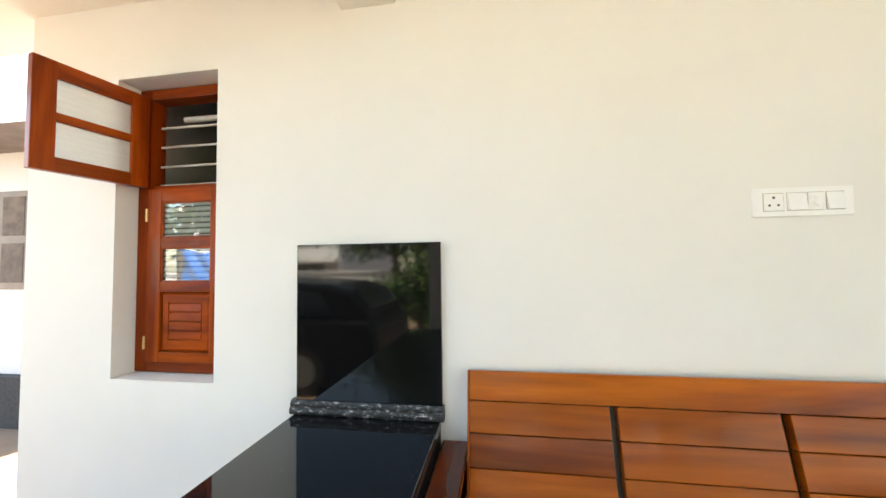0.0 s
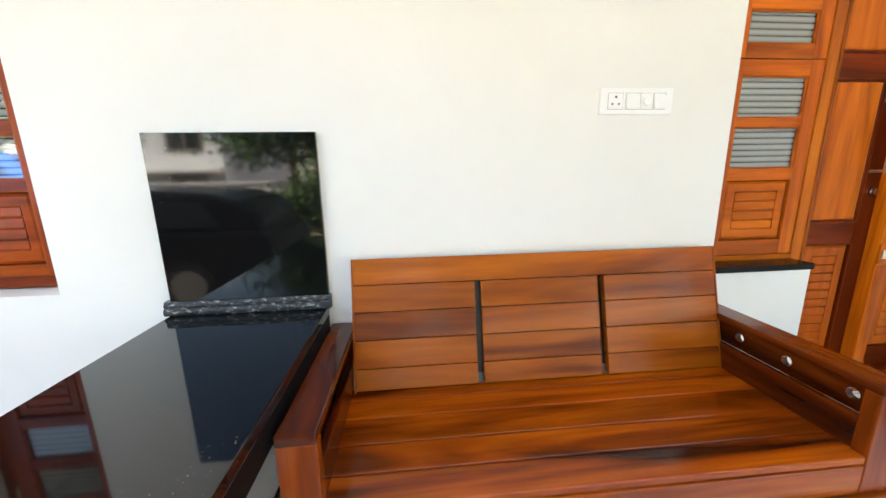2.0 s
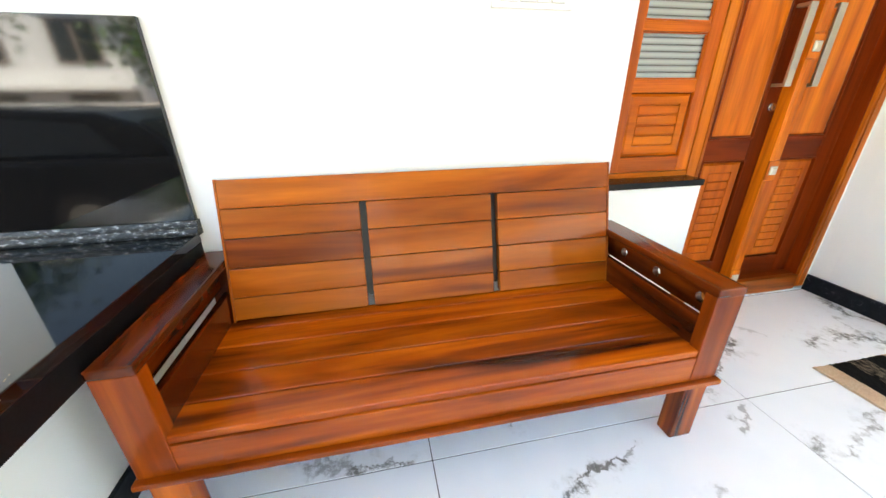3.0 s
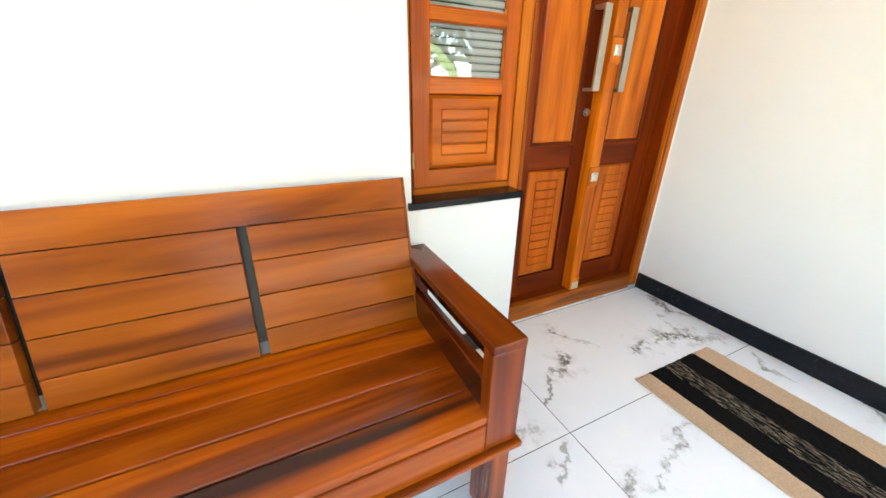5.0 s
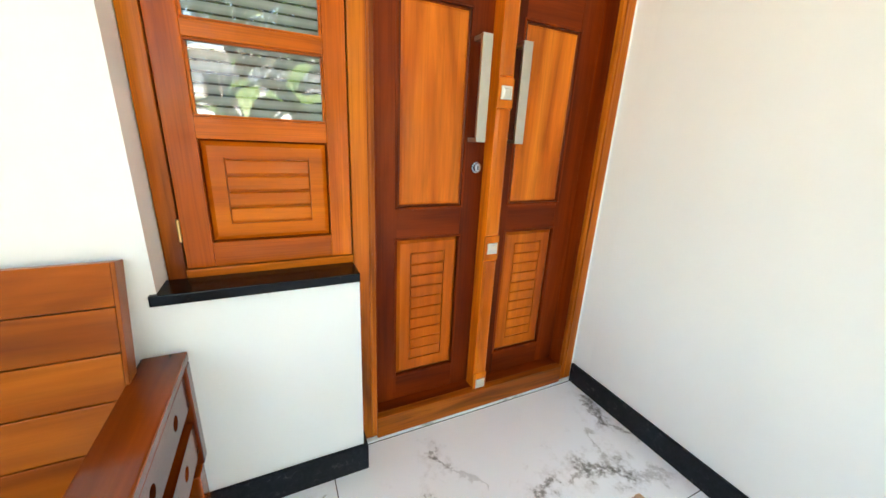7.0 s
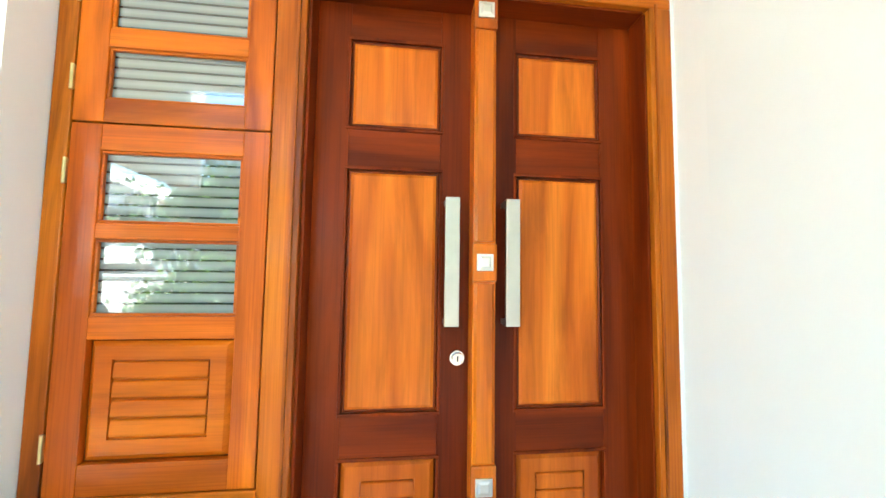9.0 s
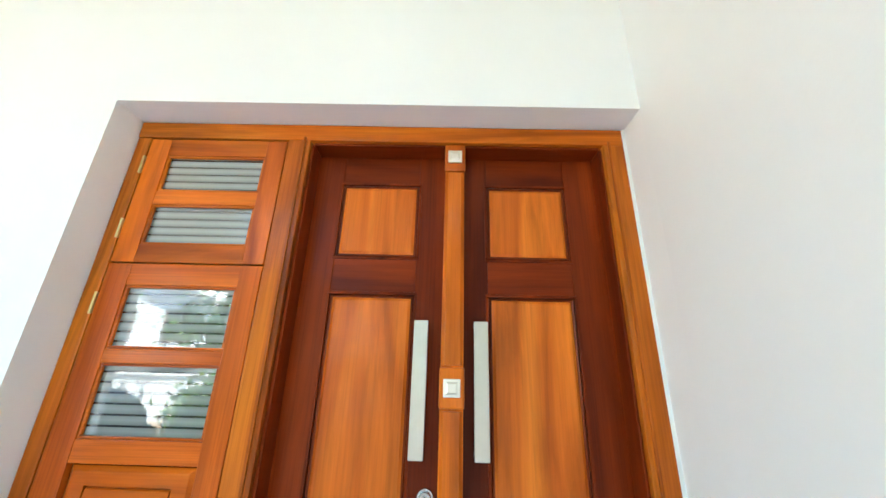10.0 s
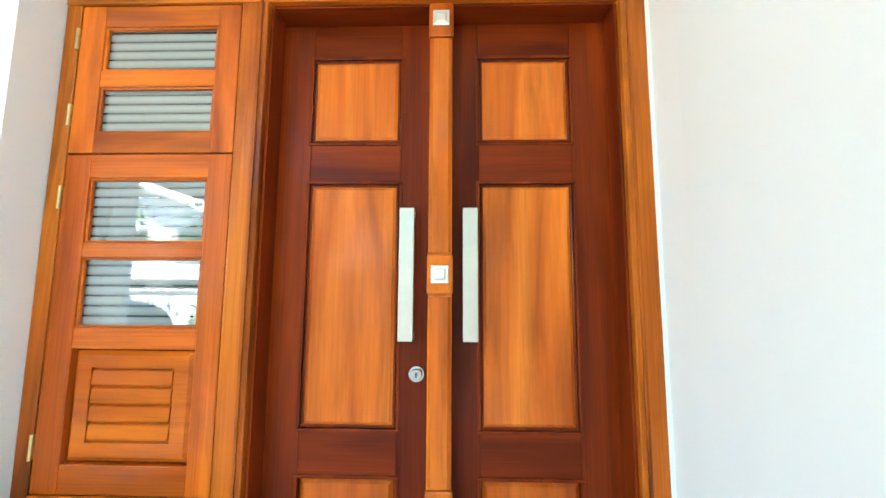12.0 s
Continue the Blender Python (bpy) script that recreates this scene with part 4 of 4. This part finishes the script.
def house(at, w, d, h, label, gable=True):
    x, y = at
    hs = thing("house", (x, y, -0.3), label, "house")
    part("wall", box(x - w / 2, x + w / 2, y - d, y, -0.3, h), HOUSEWALL, hs)
    if gable:
        part("gable", prism([(x - w / 2, h), (x + w / 2, h), (x, h + w * 0.19)], "y", y - d, y), HOUSEWALL, hs)
        roof = bmesh.new()
        for s in (-1, 1):
            prism([(x, h + w * 0.19), (x, h + w * 0.19 + 0.18), (x + s * (w / 2 + 0.5), h - 0.1), (x + s * (w / 2 + 0.5), h - 0.28)], "y", y - d - 0.3, y + 0.5, 0, roof)
        part("roof", roof, TRIMPAINT, hs, "pale edged pitched roof")
    else:
        part("roof", box(x - w / 2 - 0.4, x + w / 2 + 0.4, y - d, y + 0.6, h, h + 0.18), HOUSEWALL, hs, "flat concrete roof slab")
    part("sunshade", box(x - w / 2 - 0.2, x + w / 2 + 0.2, y, y + 0.7, 1.42, 1.56), TRIMPAINT, hs)
    for lv in (0.1, 2.15):
        for k in range(3):
            cx = x - w / 2 + w * (k + 0.5) / 3
            wd = part("window", box(cx - 0.65, cx + 0.65, y, y + 0.05, lv, lv + 1.25, 0.01), WINPAINT, hs, "grey-brown framed window")
            for s in (-1, 1):
                part("pane", box(cx + s * 0.3 - 0.24, cx + s * 0.3 + 0.24, y + 0.051, y + 0.058, lv + 0.1, lv + 1.15), CARGLASS, wd)
    return hs


house((-9.75, -11.0), 7.5, 8.0, 3.9, "white two-storey house with pitched roof across the yard")
house((3.5, -17.0), 9.0, 8.0, 4.3, "white flat-roofed house behind the trees", False)
yard_wall = thing("yard_wall", (-4, -9.0, -0.3), "low white plastered compound wall across the yard", "wall", kind="structure")
part("panel", box(-16, 12, -9.1, -8.95, -0.3, 1.0), HOUSEWALL, yard_wall)
part("coping", box(-16, 12, -9.16, -8.89, 1.0, 1.07, 0.01), HOUSEWALL, yard_wall)


def leaf_quad(bm, at, along, side, length, width, fold=0.15):
    up = along.cross(side).normalized()
    tip, mid = at + along * length, at + along * length * 0.5
    a, b = mid + side * width / 2 + up * fold * width, mid - side * width / 2 + up * fold * width
    v = [bm.verts.new(p) for p in (at, a, tip, b, mid)]
    bm.faces.new((v[0], v[1], v[4]))
    bm.faces.new((v[1], v[2], v[4]))
    bm.faces.new((v[2], v[3], v[4]))
    bm.faces.new((v[3], v[0], v[4]))


def tree(at, height, spread, leaves, seed, label):
    rnd = random.Random(seed)
    t = thing("tree", (*at, -0.3), label, "tree")
    base = Vector((*at, -0.3))
    trunk = bmesh.new()
    fork = base + Vector((rnd.uniform(-0.2, 0.2), rnd.uniform(-0.2, 0.2), height * 0.42))
    rod(base, fork, 0.16, 0.1, 10, trunk)
    tips = []
    for i in range(9):
        a = i * 2.4 + rnd.random()
        tip = fork + Vector((math.cos(a), math.sin(a), 0)) * spread * rnd.uniform(0.4, 0.9) + Vector((0, 0, height * rnd.uniform(0.1, 0.5)))
        rod(fork, tip, 0.06, 0.02, 7, trunk)
        tips.append(tip)
        for _ in range(3):
            t2 = tip + Vector((rnd.uniform(-1, 1), rnd.uniform(-1, 1), rnd.uniform(-0.4, 0.8))) * spread * 0.4
            rod(tip.lerp(fork, 0.3), t2, 0.022, 0.008, 5, trunk)
            tips.append(t2)
    part("trunk", trunk, BARK, t, smooth=True)
    crown = bmesh.new()
    for i in range(leaves):
        c = rnd.choice(tips) + Vector((rnd.gauss(0, 1), rnd.gauss(0, 1), rnd.gauss(0, 0.8))) * spread * 0.2
        d = Vector((rnd.uniform(-1, 1), rnd.uniform(-1, 1), rnd.uniform(-0.9, 0.4))).normalized()
        s = d.cross(Vector((rnd.uniform(-1, 1), rnd.uniform(-1, 1), 1))).normalized()
        leaf_quad(crown, c, d, s, rnd.uniform(0.14, 0.26), rnd.uniform(0.07, 0.12))
    part("crown", crown, LEAF, t, "", False)


tree((-1.4, -6.6), 4.2, 1.7, 3200, 3, "leafy green tree standing in the red yard")
tree((-2.4, -7.9), 4.4, 1.7, 3600, 8, "small leafy tree beside the compound wall")
# third tree is added to block the bright sky mirrored in window_1's panes
tree((-8.1, -5.5), 5.2, 2.3, 5200, 21, "leafy green tree added to darken the window reflection")
tree((1.9, -7.6), 6.6, 2.3, 5200, 11, "leafy green tree standing in the red yard")

tree((4.9, -7.9), 7.0, 2.5, 5600, 13, "tall leafy green tree behind the banana plants")
tree((7.6, -6.8), 6.0, 2.2, 4600, 17, "leafy green tree at the far side of the yard")


def bush(at, height, spread, leaves, seed):
    """A low shrub: many thin stems from the ground, leafy from the foot to the top."""
    rnd = random.Random(seed)
    t = thing("shrub", (*at, -0.3), "low leafy green garden shrub on bare earth", "shrub", group="garden shrubs")
    base = Vector((*at, -0.3))
    stems, crown, tips = bmesh.new(), bmesh.new(), []
    for i in range(14):
        a = i * 2.4 + rnd.random()
        tip = base + Vector((math.cos(a) * spread * rnd.uniform(0.2, 0.9), math.sin(a) * spread * rnd.uniform(0.2, 0.9), height * rnd.uniform(0.5, 1.0)))
        rod(base + Vector((math.cos(a), math.sin(a), 0)) * 0.06, tip, 0.014, 0.005, 6, stems)
        tips.append(tip)
    part("stems", stems, BARK, t, smooth=True)
    for i in range(leaves):
        c = base.lerp(rnd.choice(tips), rnd.uniform(0.15, 1.05) ** 0.7) + Vector((rnd.gauss(0, 1), rnd.gauss(0, 1), rnd.gauss(0, 0.7))) * spread * 0.16
        c.z = max(c.z, -0.27)
        d = Vector((rnd.uniform(-1, 1), rnd.uniform(-1, 1), rnd.uniform(-0.5, 0.8))).normalized()
        leaf_quad(crown, c, d, d.cross(Vector((rnd.uniform(-1, 1), rnd.uniform(-1, 1), 1))).normalized(), rnd.uniform(0.09, 0.18), rnd.uniform(0.04, 0.08))
    part("crown", crown, LEAF, t)


for at, h, r, seed in (((-0.75, -4.0), 1.9, 0.75, 41), ((-1.75, -4.6), 1.5, 0.8, 42), ((-0.3, -5.0), 2.2, 0.9, 43)):
    bush(at, h, r, 2200, seed)


def broad_plant(at, seed, height):
    """A clump of arching broad leaves with pale midribs on short stems."""
    rnd = random.Random(seed)
    t = thing("banana_plant", (*at, -0.3), "broad-leaved banana plant in the yard before the porch", "plant", group="banana plants")
    base = Vector((*at, -0.3))
    stem = rod(base, base + Vector((0, 0, height * 0.45)), 0.09, 0.06, 12)
    part("stem", stem, BANANA, t, smooth=True)
    for i in range(8):
        a = i * 2.4 + rnd.random() * 0.6
        out = Vector((math.cos(a), math.sin(a), 0))
        side = Vector((-out.y, out.x, 0))
        bm = bmesh.new()
        n, prev, length = 14, None, height * rnd.uniform(0.55, 0.8)
        lift = rnd.uniform(0.55, 1.1)
        for k in range(n + 1):
            u = k / n
            c = base + Vector((0, 0, height * 0.42)) + out * length * u * 0.75 + Vector((0, 0, length * (lift * u - 0.95 * lift * u * u * u * 0.9)))
            w = 0.03 + 0.2 * math.sin(math.pi * min(1, max(0, (u - 0.12) / 0.88))) ** 0.7 * (1 if u > 0.12 else 0)
            row = [bm.verts.new(c + side * w + Vector((0, 0, 0.06 * w / 0.2))), bm.verts.new(c), bm.verts.new(c - side * w + Vector((0, 0, 0.06 * w / 0.2)))]
            if prev:
                bm.faces.new((prev[0], row[0], row[1], prev[1]))
                bm.faces.new((prev[1], row[1], row[2], prev[2]))
            prev = row
        part("leaf", bm, BANANA, t, smooth=True)


for at, seed, h in (((3.1, -3.0), 1, 3.1), ((4.0, -3.9), 2, 3.3), ((2.1, -4.1), 4, 3.0)):
    broad_plant(at, seed, h)

car = thing("parked_car", (-2.9, -1.62, -0.3), "dark parked car on the bare earth yard", "car")
cy, cz = -1.62, -0.3
part("body", prism([(-5.42, cz + 0.1), (-0.86, cz + 0.1), (-0.74, cz + 0.3), (-0.7, cz + 0.55), (-0.74, cz + 0.82), (-0.85, cz + 0.9), (-5.32, cz + 0.92), (-5.47, cz + 0.75)], "y", cy - 0.76, cy + 0.76, 0.05), CARPAINT, car)
part("cabin", prism([(-5.0, cz + 0.9), (-0.82, cz + 0.88), (-0.88, cz + 1.05), (-1.05, cz + 1.22), (-1.35, cz + 1.32), (-2.2, cz + 1.37), (-3.6, cz + 1.36), (-4.3, cz + 1.25)], "y", cy - 0.68, cy + 0.68, 0.05), CARPAINT, car)
part("rear_window", prism([(-0.86, cz + 0.94), (-0.87, cz + 1.06), (-1.05, cz + 1.235), (-1.08, cz + 1.22), (-0.9, cz + 1.04), (-0.88, cz + 0.94)], "y", cy - 0.56, cy + 0.56), CARGLASS, car)
part("bumper", box(-0.74, -0.64, cy - 0.7, cy + 0.7, cz + 0.26, cz + 0.46, 0.03), BLACK, car)
for s in (-1, 1):
    part("side_window", prism([(-4.6, cz + 0.95), (-1.25, cz + 0.94), (-1.45, cz + 1.22), (-2.2, cz + 1.29), (-3.6, cz + 1.28), (-4.2, cz + 1.18)], "y", cy + s * 0.682 - 0.004, cy + s * 0.682 + 0.004), CARGLASS, car)
    for x in (-1.65, -4.5):
        wh = part("wheel", rod((x, cy + s * 0.77, cz + 0.3), (x, cy + s * 0.57, cz + 0.3), 0.3, None, 28), BLACK, car, smooth=True)
        part("rim", rod((x, cy + s * 0.775, cz + 0.3), (x, cy + s * 0.76, cz + 0.3), 0.19, None, 20), TRACK, wh, smooth=True)

sheet = bmesh.new()
rows_v = []
for i in range(25):
    u = i / 24
    rows_v.append([sheet.verts.new((-3.46 + 0.68 * u, -0.8 + 0.03 * math.sin(u * 15 + k), 0.98 + 0.52 * k / 8 - 0.06 * math.sin(math.pi * u) * (k / 8))) for k in range(9)])
for a, b in zip(rows_v, rows_v[1:]):
    for k in range(8):
        sheet.faces.new((a[k], b[k], b[k + 1], a[k + 1]))
tarp = thing("hanging_tarpaulin", (-3.12, -0.8, -0.3), "blue tarpaulin sheet hung between two poles", "tarpaulin")
part("sheet", sheet, TARP, tarp, smooth=True)
for x, y in ((-3.48, -0.8), (-2.76, -0.8)):
    part("pole", rod((x, y, -0.3), (x, y, 1.52), 0.02, None, 10), BARK, tarp, smooth=True)
